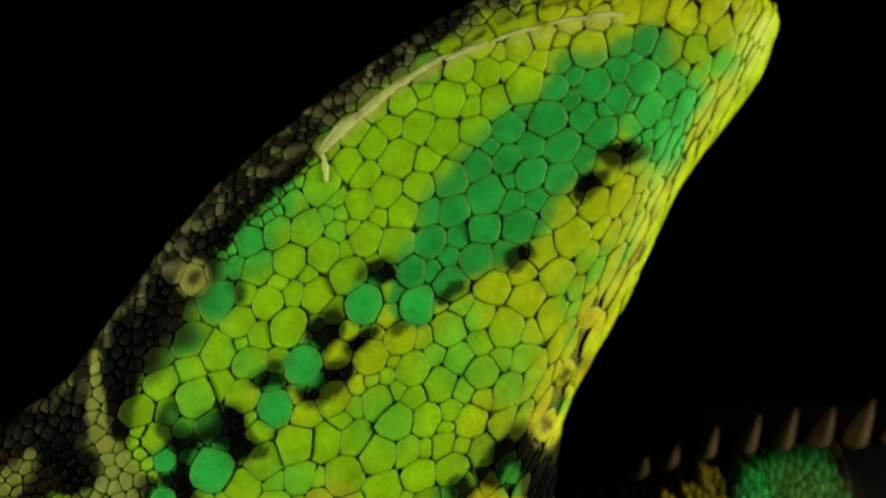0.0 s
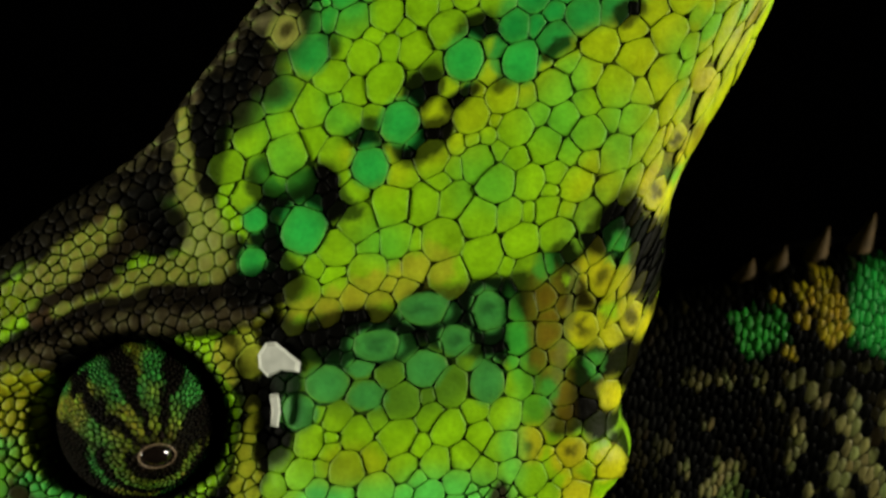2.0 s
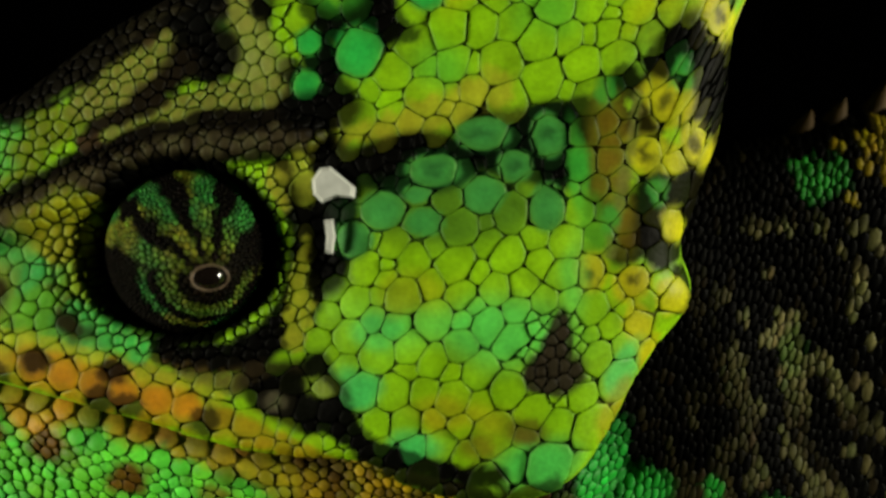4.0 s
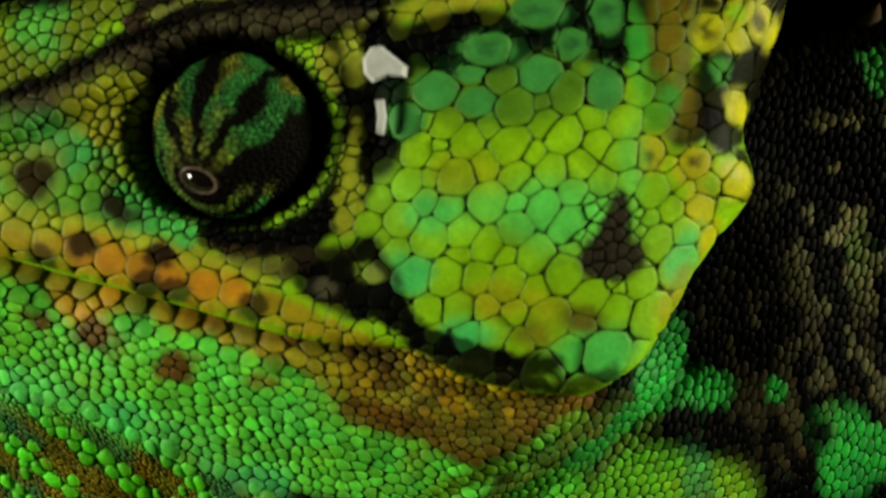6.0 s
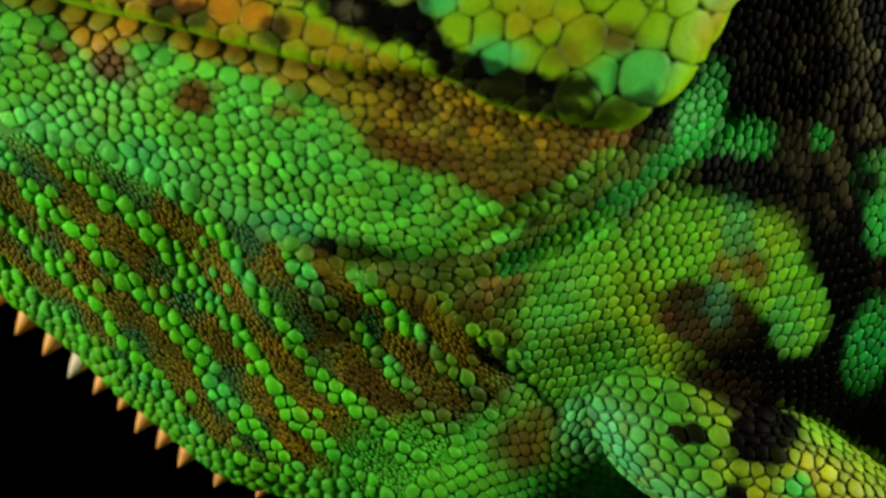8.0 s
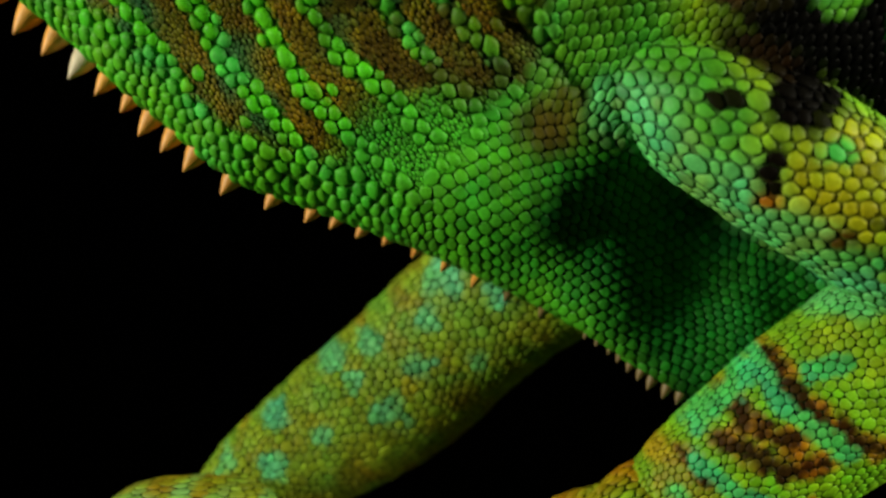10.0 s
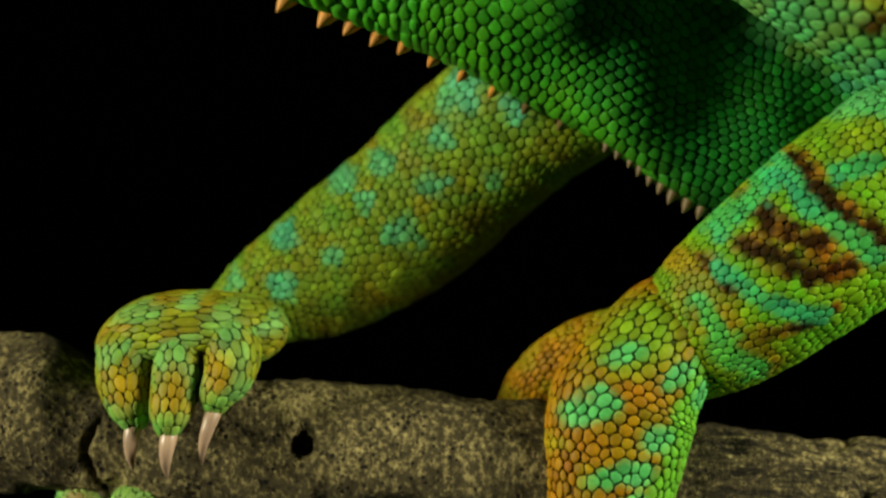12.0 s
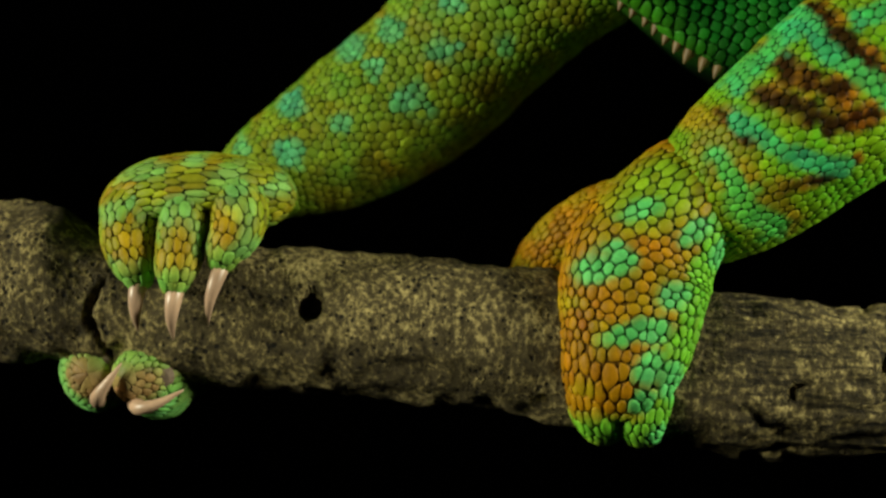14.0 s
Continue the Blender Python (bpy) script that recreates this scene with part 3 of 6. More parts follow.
def branch():
    root = thing("branch", (-20, 112, 46), "rough grey-brown bare branch with a dark knot hole", "branch")
    axis = [(-420, 108, 47, 9.0), (-90, 109, 48.6, 7.2), (-64, 110, 48.8, 6.6), (-57, 110.5, 48.9, 6.6), (-53, 111, 46.9, 5.8), (-38, 112, 46.4, 5.8),
            (-18, 113, 45.3, 6.1), (-4, 114, 43.3, 6.5), (2, 114.5, 42.7, 7.0), (14, 115, 42.7, 6.2), (40, 117, 42, 6.6), (120, 120, 40, 7), (420, 128, 36, 8)]
    n, around = 420, 72
    a = np.array(axis, float)
    xs = np.concatenate([np.linspace(-420, -75, 40), np.linspace(-74, 30, 340), np.linspace(33, 420, 40)])
    c = np.stack([np.interp(xs, a[:, 0], a[:, k]) for k in range(1, 4)], 1)
    ker = np.ones(9) / 9
    c = np.stack([np.convolve(np.pad(c[:, k], 4, mode="edge"), ker, "valid") for k in range(3)], 1)
    th = np.arange(around) * 2 * np.pi / around
    X, T = np.meshgrid(xs, th, indexing="ij")
    rough = (value_noise(X, T * 6, 5, 1) - 0.5) * 1.1 + (value_noise(X, T * 6, 1.6, 2) - 0.5) * 0.5 + (value_noise(X * 0.5, T * 6, 0.6, 3) - 0.5) * 0.35
    # long cracks and a ragged lower edge at the split end
    crack = np.abs(value_noise(X * 0.25, T * 6 + 40, 2.2, 5) - 0.5)
    split = smooth(-2, 3, X)
    rough -= split * (1 - smooth(0.0, 0.09, crack)) * 0.8
    R = c[:, 2][:, None] + rough
    # knot hole and a short crack beside the foot
    hole = np.hypot((X + 34.0) / 1.05, (T - 5.06) * 5.8 / 1.1)
    R -= 2.6 * (1 - smooth(0.6, 1.15, hole))
    cl = np.abs(X + 51.4 - 0.5 * np.sin(T * 5)) / 0.36
    R -= 1.0 * (1 - smooth(0.3, 1.0, cl)) * smooth(3.6, 4.0, T) * (1 - smooth(5.0, 5.4, T))
    v = np.stack([X, c[:, 0][:, None] + R * np.sin(T) * 1.0, c[:, 1][:, None] + R * np.cos(T)], -1)
    # T = 0 is up, T = 270 degrees faces the viewer
    v = v.reshape(-1, 3)
    m = len(xs)
    f = [(i * around + j, (i + 1) * around + j, (i + 1) * around + (j + 1) % around, i * around + (j + 1) % around) for i in range(m - 1) for j in range(around)]
    f += [tuple(range(around)), tuple((m - 1) * around + j for j in range(around))[::-1]]
    part("bark", v, f, None, BARK, root)
    # a black disc stands in for the shade inside the knot hole
    q = np.arange(14) * 2 * np.pi / 14
    disc = [(-34.0 + 0.95 * np.cos(k), 107.7, 48.5 + 1.0 * np.sin(k)) for k in q] + [(-34.0 + 0.95 * np.cos(k), 108.2, 48.5 + 1.0 * np.sin(k)) for k in q]
    part("knot_hole", disc, [tuple(range(14))[::-1], tuple(range(14, 28))] + [(i, (i + 1) % 14, 14 + (i + 1) % 14, 14 + i) for i in range(14)], None, KNOT, root,
         "black disc for the shade inside the bark's hole", True)


branch()

# ---------------------------------------------------------------- the chameleon
CHAM = thing("chameleon", (-22, 112, 52), "green and yellow veiled chameleon with a tall casque, gripping a branch", "chameleon")

YELLOW, LIME, TEAL, BROWN, INK = (172, 188, 2), (132, 188, 2), (26, 150, 76), (78, 52, 22), (3, 3, 2)

EYE_AT = (-32.7, 136.5)
FRONT_EDGE = [(-46.6, 147.9), (-39.6, 153), (-32.2, 157.9), (-27.3, 164.7), (-19.6, 174.4), (-8.9, 183.6), (3.2, 191.4), (14, 195)]
MOUTH = [(-66, 132), (-51.8, 128.0), (-42.8, 125.8), (-31.7, 122.9), (-26.9, 121.6), (-21, 118.8)]
BROW = [(-52, 135.8), (-45.2, 138.8), (-39.8, 141.5), (-34.3, 143.6), (-29.4, 144.8), (-23.5, 145.3)]


# ---- head
def head_depth(x, z):
    y = 90.9 + 0.055 * (x + 15) + 0.05 * np.maximum(z - 152, 0)
    y = y - 1.3 * np.exp(-(((x + 11) / 11) ** 2 + ((z - 130) / 9) ** 2))
    e = np.hypot(x - EYE_AT[0], (z - EYE_AT[1]) * 1.04)
    y = y + 4.5 * (1 - smooth(5.6, 8.2, e))
    y = y - 1.3 * (1 - smooth(0.4, 1.9, line_distance(x, z, BROW)[0]))
    y = y + 1.2 * np.exp(-(((x + 22.5) / 2.2) ** 2 + ((z - 138) / 6) ** 2))
    y = y + 1.5 * np.exp(-(((x + 31) / 4.5) ** 2 + ((z - 150.5) / 3.0) ** 2))
    y = y + 0.9 * np.exp(-(((x + 24) / 3) ** 2 + ((z - 126) / 2.2) ** 2))
    return y


def casque_side(x, z):
    """1 along the casque's free edges, 0 along the mouth and jaw."""
    return smooth(118, 124, z + 0.12 * (x + 20)) * smooth(-6, 6, (z - 128) + 0.0 * x + 6 * (x > -5))


HEAD = Slab([(29.4, 191.4), (29.1, 188.5), (27.9, 185.5), (24.5, 181.2), (20.6, 175.9), (17.7, 170), (14.8, 164.2), (11.9, 159.4), (10, 155.5),
             (9.2, 150.6), (8.6, 146), (6.8, 141), (5.6, 137), (6.5, 133.2), (4.2, 130), (2, 126.7), (0, 123.2), (-3.5, 119.2), (-8.4, 117.9),
             (-14.6, 119), (-18.4, 121), (-26.9, 121.7), (-36.5, 124.2), (-47.3, 127), (-60, 130), (-66, 134.5), (-62, 141), (-54, 145), (-46.6, 147.9),
             (-39.6, 153), (-32.2, 157.9), (-27.3, 164.7), (-19.6, 174.4), (-8.9, 183.6), (3.2, 191.4), (14, 195.2), (24, 195.4)], 260,
            head_depth, lambda x, z: 0.9 + 4.1 * casque_side(x, z), lambda x, z: 0.7 + 3.6 * casque_side(x, z), lambda x, z: 99 + 0 * x, grow=0.6)

HEADPAINT = Paint(LIME)
P = HEADPAINT
P.blob(20, 192, 20, 8, YELLOW, 0, 0.6)
P.band([(24, 186), (18, 174), (12, 163), (6, 152)], [3, 5, 7, 4], YELLOW, 0.6, 0.4)
P.band([(-14, 157), (-4, 163), (8, 169), (12, 174)], [2, 3, 3, 2], YELLOW, 0.6, 0.4, 0.7)
P.band([(17.8, 187), (12.9, 183.0), (7.0, 177.0), (3.0, 172.6), (-1.0, 168.2), (-3.4, 165.4)], [2.4, 4.0, 4.6, 4.4, 3.0, 1.4], TEAL, 0.25, 0.25)
P.blob(19.5, 181, 3.2, 5.5, (50, 185, 90), -25, 0.3)
P.blob(23.5, 186, 2.5, 1.3, (90, 200, 60), 0, 0.4)
P.blob(21.5, 187.2, 2, 1.6, (140, 180, 20), 0, 0.3)
P.blob(22.5, 180, 1.2, 3.0, YELLOW, -25, 0.4)
for bx, bz, brx, brz, turn in ((15.3, 177.8, 1.8, 0.8, 15), (12.6, 175.6, 1.9, 0.6, 38), (6.4, 169.2, 1.3, 0.6, 25), (-5.5, 168.1, 1.3, 0.8, 30), (-9.9, 163, 1.7, 1.0, 60),
                               (-7, 162.2, 1.6, 0.6, 40), (-9.9, 158.9, 1.9, 0.9, 35), (-14.3, 159.3, 1.2, 0.9, 0), (-18.6, 154.3, 2.2, 1.7, 20), (-18.3, 166.7, 1.4, 1.3, 60),
                               (-21.9, 151.3, 1.1, 2.4, 10), (-24.8, 149.3, 1.4, 1.3, 0), (0.6, 166.2, 1.3, 0.5, 35), (-2.6, 164.2, 1.4, 0.5, 35), (-16, 153.5, 1.2, 0.6, 0), (-22.4, 155.5, 1.0, 1.2, 0)):
    P.blob(bx, bz, brx * 1.3, brz * 1.5, INK, turn, 0.2, 0.35)
TEAL_SPOTS = ((-6.6, 165.5, 1.7), (-2.2, 165.3, 1.6), (-11.6, 160.3, 1.6), (-14.0, 156.8, 1.5), (-19.0, 165.8, 1.6), (-19.2, 151.8, 1.8), (-23.1, 149.2, 1.1), (-23.0, 152.6, 1.0))
for bx, bz, br in TEAL_SPOTS:
    P.blob(bx, bz, br, br * 1.15, (35, 165, 80), 0, 0.2, 0.1)
for bx, bz, br in ((-16.4, 171, 2.0), (-12.8, 150.7, 1.6), (-5, 155.5, 1.9), (6.3, 161.3, 1.5), (5.9, 158, 1.7), (0.8, 160.4, 2.2), (-23, 162, 1.6), (-10, 173, 1.6), (-17, 161, 1.3),
                   (10.5, 166, 1.3), (-13, 176, 1.6), (-2, 186, 1.4), (3.5, 151.5, 2.0), (2, 164, 1.3), (-21, 157.5, 1.5)):
    P.blob(bx, bz, br, br * 1.3, (70, 185, 62), RNG.uniform(-40, 40), 0.8, 0.4, 0.6)
for bx, bz, br in ((-10.3, 180.4, 1.0), (-13.9, 173.4, 1.5), (-16.3, 171.5, 1.4), (-18.1, 169.0, 1.2), (-15.2, 170.2, 1.5), (-21.3, 162.5, 1.2)):
    P.blob(bx, bz, br, br * 1.3, (40, 170, 74), -30, 0.5, 0.3, 0.9)
# green streaks between the narrow rear scales
P.field(lambda x, z: smooth(0.62, 0.78, value_noise(x * 0.87 - z * 0.5, (x * 0.5 + z * 0.87) * 0.3, 0.9, 83)) * (1 - smooth(4, 9, HEAD.dist(x, z))) * smooth(148, 154, z) * smooth(176, 168, z) * 0.7, (60, 180, 60))
P.field(lambda x, z: smooth(0.6, 0.8, value_noise(x, z, 1.3, 84)) * (1 - smooth(1.0, 2.6, HEAD.dist(x, z))) * smooth(150, 154, z) * smooth(182, 176, z) * 0.7, (110, 80, 18))
# front ridge of the casque
P.band(FRONT_EDGE, [3.2, 3.0, 5.8, 6.2, 4.2, 2.2, 1.0, 0.6], (26, 23, 19), 0.22, 0.25)
# pale flecks painted as glints on the ridge beads
P.field(lambda x, z: (1 - smooth(1.2, 3.4, line_distance(x, z, FRONT_EDGE)[0])) * smooth(0.4, 0.75, value_noise(x, z, 0.9, 81)) * smooth(150, 158, z) * 0.9, (96, 90, 78))
P.band([(x + 2.2, z - 1.8) for x, z in FRONT_EDGE], [0.3, 0.5, 1.0, 1.3, 0.8, 0.4, 0.15, 0.1], INK, 0.5, 0.7)
P.field(lambda x, z: (1 - smooth(1.5, 3.4, HEAD.dist(x, z))) * smooth(159, 155, z) * smooth(-24, -30, x) * smooth(136, 140, z) * 0.85, (9, 8, 7))
P.band([(-10.4, 178.3), (-4.1, 183.4), (3.2, 187.3), (15.3, 189.8)], [0.5, 0.45, 0.4, 0.35], (176, 180, 100), 0.4, 0.4, 0.9)
P.band([(-26.5, 163), (-27.0, 158), (-26.6, 154)], [1.2, 1.6, 1.2], INK, 0.3, 0.4)
P.band([(-28.9, 161), (-28.5, 156), (-27.8, 152)], [0.5, 0.7, 1.5], (132, 134, 70), 0.3, 0.3)
P.blob(-20.8, 167.6, 1.25, 1.5, (150, 152, 92), -35, 0.2, 0.1)
P.blob(-20.7, 167.6, 0.5, 0.75, (30, 26, 12), -35, 0.4, 0.1)
# forehead between the ridges
P.band([(-34.5, 150.5), (-36.5, 147.5), (-40, 144.6)], [2.0, 1.6, 0.8], (58, 44, 34), 0.4, 0.4)
P.band([(-54, 138.5), (-45, 143.8), (-41.5, 146.2), (-39.3, 148.0), (-36.5, 150.6)], [2.3, 1.9, 1.2, 1.0, 0.7], (104, 118, 14), 0.3, 0.4)
P.band([(-39.5, 147.6), (-36, 149.8), (-33.8, 152.4)], [1.5, 1.5, 1.0], (116, 116, 60), 0.35, 0.3)
P.blob(-47, 144, 2.0, 1.6, (70, 175, 80), 30, 0.5, 0.5, 0.8)
P.band([(-38, 145.2), (-33.4, 147.2), (-30.7, 148.1), (-26, 148.8)], [0.8, 1.1, 1.2, 1.4], (118, 120, 60), 0.3, 0.3)
P.blob(-27.2, 151.4, 2.2, 2.4, (126, 134, 68), 0, 0.3)
P.blob(-31.2, 151.8, 2.5, 2.6, INK, 20, 0.25, 0.3)
P.band([(-33.0, 150.4), (-35.6, 147.6), (-39.5, 145.6)], [1.4, 1.0, 0.5], (24, 19, 14), 0.4, 0.4)
P.band([(x, z + 0.6) for x, z in BROW], [2.0, 2.0, 2.1, 2.1, 2.0, 2.2], (14, 11, 9), 0.15, 0.15)
# grey sheen and bead glints painted along the dark brow
P.band([(x, z - 0.3) for x, z in BROW], [1.3, 1.3, 1.2, 1.1, 0.8, 0.5], (50, 44, 36), 0.5, 0.5)
P.field(lambda x, z: (1 - smooth(0.8, 1.8, line_distance(x, z, BROW)[0])) * smooth(0.55, 0.75, value_noise(x, z, 0.9, 85)) * 0.8, (68, 62, 52))
P.band([(-43.5, 137.6), (-39.4, 140.2), (-34.6, 142.3)], [0.5, 0.5, 0.3], (128, 124, 34), 0.4, 0.4)
P.blob(-21.5, 147.4, 3.4, 1.7, INK, 0, 0.3, 0.4)
# yellow line over the temple
P.band([(-22.2, 144.5), (-19.4, 145.6), (-16.9, 146.2), (-13, 147.2), (-9, 149)], [0.7, 0.7, 1.0, 1.3, 1.6], (165, 170, 40), 0.3, 0.4)
# temple
P.blob(-15.5, 143.4, 6.5, 2.6, INK, 8, 0.15, 0.25)
P.blob(-5.5, 144.8, 6.0, 3.0, INK, 4, 0.15, 0.3)
P.blob(-21.6, 139.5, 2.6, 6.0, INK, 0, 0.15, 0.2)
P.blob(-12.5, 139.8, 7.5, 2.6, (20, 60, 26), 4, 0.4, 0.3, 0.7)
TEMPLE = ((-9.6, 145.6, 2.4, 1.5), (-4.6, 145.6, 1.5, 2.0), (-7.1, 143.2, 1.5, 1.4), (-13.4, 142.8, 2.4, 1.4), (-17.2, 139.7, 2.0, 1.7), (-14.0, 138.8, 1.7, 1.3), (-9.5, 141, 1.9, 1.7), (-4.6, 140.0, 1.5, 2.2),
                       (-19.4, 137.4, 1.8, 1.6), (-14.6, 141.0, 1.2, 0.8))
for bx, bz, br, bq in TEMPLE:
    P.blob(bx, bz, br * 0.9, bq * 0.9, (58, 142, 78), 0, 0.15, 0.1)
    P.blob(bx, bz, br * 0.42, bq * 0.3, (14, 30, 18), 0, 0.5, 0.9, 0.55 * (bz > 141.5))
# rear corner of the casque, black with ringed scales
for bx, bz, br in ((7.5, 150, 3.2), (5.5, 140.6, 2.8), (1.5, 137.3, 1.8), (8.4, 143, 2.4), (8.2, 151, 3.0), (1.6, 149.6, 1.2), (8.6, 138, 2.0), (-1.5, 146.8, 1.5), (1.8, 145.2, 1.3), (-0.8, 141.5, 1.2), (2.2, 139.4, 1.1), (5.2, 148.2, 1.6), (3.4, 151.0, 0.9), (0.6, 147.6, 0.8), (6.2, 141.6, 2.4), (4.4, 137.2, 2.2), (7.8, 146.5, 1.8), (3.2, 147, 1.3), (-0.6, 144.3, 1.1), (6.4, 134, 1.5), (4, 143.6, 1.2)):
    P.blob(bx, bz, br * 1.05, br * 1.25, INK, 0, 0.15, 0.5)
P.blob(0.6, 142.0, 1.5, 5.5, (112, 96, 10), 6, 0.5, 0.6, 0.85)
P.blob(-2.3, 142.6, 0.8, 3.4, (56, 170, 66), 6, 0.4, 0.3, 0.8)
P.blob(-0.9, 139.0, 1.0, 2.2, (48, 130, 30), 4, 0.4, 0.3, 0.8)
RINGED = ((2.8, 144.2, 1.5), (5.1, 143.7, 0.9), (6.9, 145.1, 1.4), (8.8, 155.1, 1.5), (10.4, 159.2, 1.3), (12.6, 164.0, 1.2), (4.5, 148.2, 1.6), (5.3, 138.9, 1.1), (2.0, 134.5, 1.3), (-1.3, 135.0, 1.3), (5.2, 133.3, 1.2), (2.4, 131.2, 1.2), (3.4, 129.0, 1.1))
for bx, bz, br in RINGED:
    P.blob(bx, bz, br * 1.1, br * 1.25, (184, 182, 12), 0, 0.25, 0.3)
    P.blob(bx, bz, br * 0.34, br * 0.46, (18, 15, 4), 20, 0.6, 0.8, 0.9 * (br > 1.2))
P.band([(2.4, 148.8), (1.3, 142.5), (0.2, 136.5)], [0.35, 0.5, 0.45], (112, 112, 66), 0.4, 0.4, 0.8)
for bx, bz in ((3.9, 141.4), (5.6, 150.4), (-0.2, 149.2), (0.3, 139.2)):
    P.blob(bx, bz, 0.8, 1.2, (45, 150, 60), 0, 0.3, 0.3, 0.9)
# cheek
P.blob(-10, 130.6, 8.5, 2.2, (80, 200, 100), -6, 0.6, 0.5, 0.9)
P.blob(-2.5, 134.4, 1.2, 3.2, (85, 195, 95), 0, 0.5, 0.4, 0.7)
P.blob(-19, 126, 2.0, 1.6, (70, 195, 115), -20, 0.3, 0.2)
P.blob(-17.6, 130.5, 1.8, 1.2, (70, 195, 115), 0, 0.4, 0.3, 0.8)
P.blob(-14.7, 121.6, 2.1, 1.6, (70, 195, 115), 0, 0.3, 0.2)
P.blob(-5.5, 120.3, 3.4, 2.4, (75, 190, 95), 20, 0.35, 0.3)
P.blob(1.3, 127.2, 1.1, 2.6, (85, 200, 120), -28, 0.35, 0.3)
P.blob(-11, 124.2, 4.0, 1.3, (158, 150, 12), 0, 0.6, 0.5, 0.8)
P.blob(-14.5, 133.5, 3.0, 1.5, (160, 166, 12), 0, 0.6, 0.5, 0.6)
P.blob(-9.5, 121.7, 1.6, 1.2, (110, 75, 15), 0, 0.5, 0.5, 0.8)
P.blob(-6.5, 123.0, 1.8, 1.0, (90, 60, 20), 0, 0.5, 0.6, 0.9)
P.blob(-3.9, 130.0, 1.1, 2.8, (44, 39, 34), -4, 0.2, 0.5)
P.blob(-4.2, 127.8, 2.5, 1.9, (44, 39, 34), 0, 0.2, 0.5)
P.blob(1.0, 124.6, 1.0, 2.6, (150, 130, 25), -30, 0.5, 0.4, 0.8)
P.band([(-18.4, 121), (-14.6, 119), (-8.4, 117.7), (-3.5, 118.9)], [0.9, 0.8, 0.7, 0.5], (22, 20, 8), 0.3, 0.3)
# round the eye
P.field(lambda x, z: 1 - smooth(7.6, 8.2, np.hypot(x - EYE_AT[0], (z - EYE_AT[1]) * 1.04) + 0.5 * (value_noise(x, z, 1.2, 9) - 0.5)), INK)
P.band([(-25.0, 143), (-22.6, 138), (-23.4, 132), (-27, 128.6), (-32, 128.0), (-38, 130)], [0.9, 1.7, 1.6, 1.5, 1.0, 0.5], INK, 0.2, 0.2)
P.band([(-23.6, 143.4), (-23.2, 140.6)], [0.8, 0.6], (165, 170, 60), 0.3, 0.3)
P.band([(-23.2, 137.4), (-23.6, 134.6), (-23.4, 132.4), (-23.8, 129.6)], [0.4, 0.7, 1.0, 0.7], (150, 156, 40), 0.25, 0.5)
P.band([(-25.4, 142), (-24.9, 140.2)], [0.9, 0.5], (150, 150, 50), 0.3, 0.3)
P.band([(-39, 128.2), (-33, 126.6), (-28.5, 126.4)], [0.8, 0.9, 0.8], (85, 70, 40), 0.5, 0.6, 0.9)
P.blob(-26, 127.0, 3.6, 1.2, (34, 28, 20), 12, 0.3, 0.4)
P.blob(-24.0, 125.0, 3.6, 2.0, INK, -15, 0.2, 0.4)
P.blob(-21.3, 126.8, 1.3, 3.0, INK, 30, 0.2, 0.3)
P.blob(-25.4, 125.0, 0.9, 0.7, (70, 66, 62), 0, 0.4, 0.3)
P.blob(-22.0, 126.0, 1.1, 0.6, (110, 130, 30), -30, 0.3, 0.3)
P.band([(-21, 124.0), (-17.6, 121.2), (-11, 119.6), (-8, 119.4)], [1.3, 0.9, 0.7, 0.9], INK, 0.2, 0.3)
# snout and upper lip
P.blob(-40.3, 136.5, 2.0, 4.0, (160, 165, 30), 5, 0.4, 0.3)
P.blob(-48, 132.5, 9.5, 5.5, (92, 160, 44), -12, 0.3, 0.3)
P.blob(-45, 135, 3.0, 2.2, (58, 165, 96), 20, 0.5, 0.5, 0.8)
P.blob(-40, 130, 2.6, 1.4, (62, 165, 92), -40, 0.5, 0.4, 0.9)
P.blob(-42.6, 137.6, 2.6, 2.0, (150, 148, 26), 5, 0.4, 0.3)
P.blob(-41.5, 132.2, 1.8, 1.0, BROWN, -50, 0.5, 0.5, 0.9)
P.blob(-47.4, 133.4, 2.4, 2.4, (134, 130, 22), 0, 0.5, 0.3, 0.7)
P.blob(-47.2, 133.0, 1.5, 1.7, (40, 30, 12), 0, 0.3, 0.2)
P.blob(-43.9, 134.6, 1.0, 1.6, (64, 176, 104), -20, 0.3, 0.3, 0.9)
P.blob(-43.4, 132.4, 2.0, 1.1, (98, 178, 52), 20, 0.4, 0.3, 0.8)
P.band([(-40.6, 132), (-38, 130.2), (-35.6, 128.6)], [0.8, 0.9, 0.7], (66, 180, 96), 0.3, 0.3, 0.95)
P.blob(-40.6, 130.4, 1.5, 1.0, (34, 28, 14), -30, 0.4, 0.4)
P.band([(x, z + 1.1) for x, z in MOUTH], [1.6, 1.6, 1.6, 1.4, 1.0, 0.8], (158, 136, 14), 0.3, 0.4)
P.band([(-60, 132.5), (-48, 130), (-38, 127.5), (-30, 125.3)], [0.9, 1.0, 1.0, 0.8], (165, 170, 35), 0.4, 0.4, 0.8)
P.band([(-44, 127.6), (-38, 126.2), (-32, 124.6)], [1.2, 1.5, 1.0], (186, 120, 10), 0.5, 0.6, 0.85)
for bx, bz in ((-46.9, 126.9), (-43.7, 128), (-37.7, 127.2), (-38.8, 125.1), (-36.6, 124.5), (-30.8, 123.4), (-54, 129.4)):
    P.blob(bx, bz, 1.25, 1.05, (36, 25, 13), 0, 0.2, 0.3)


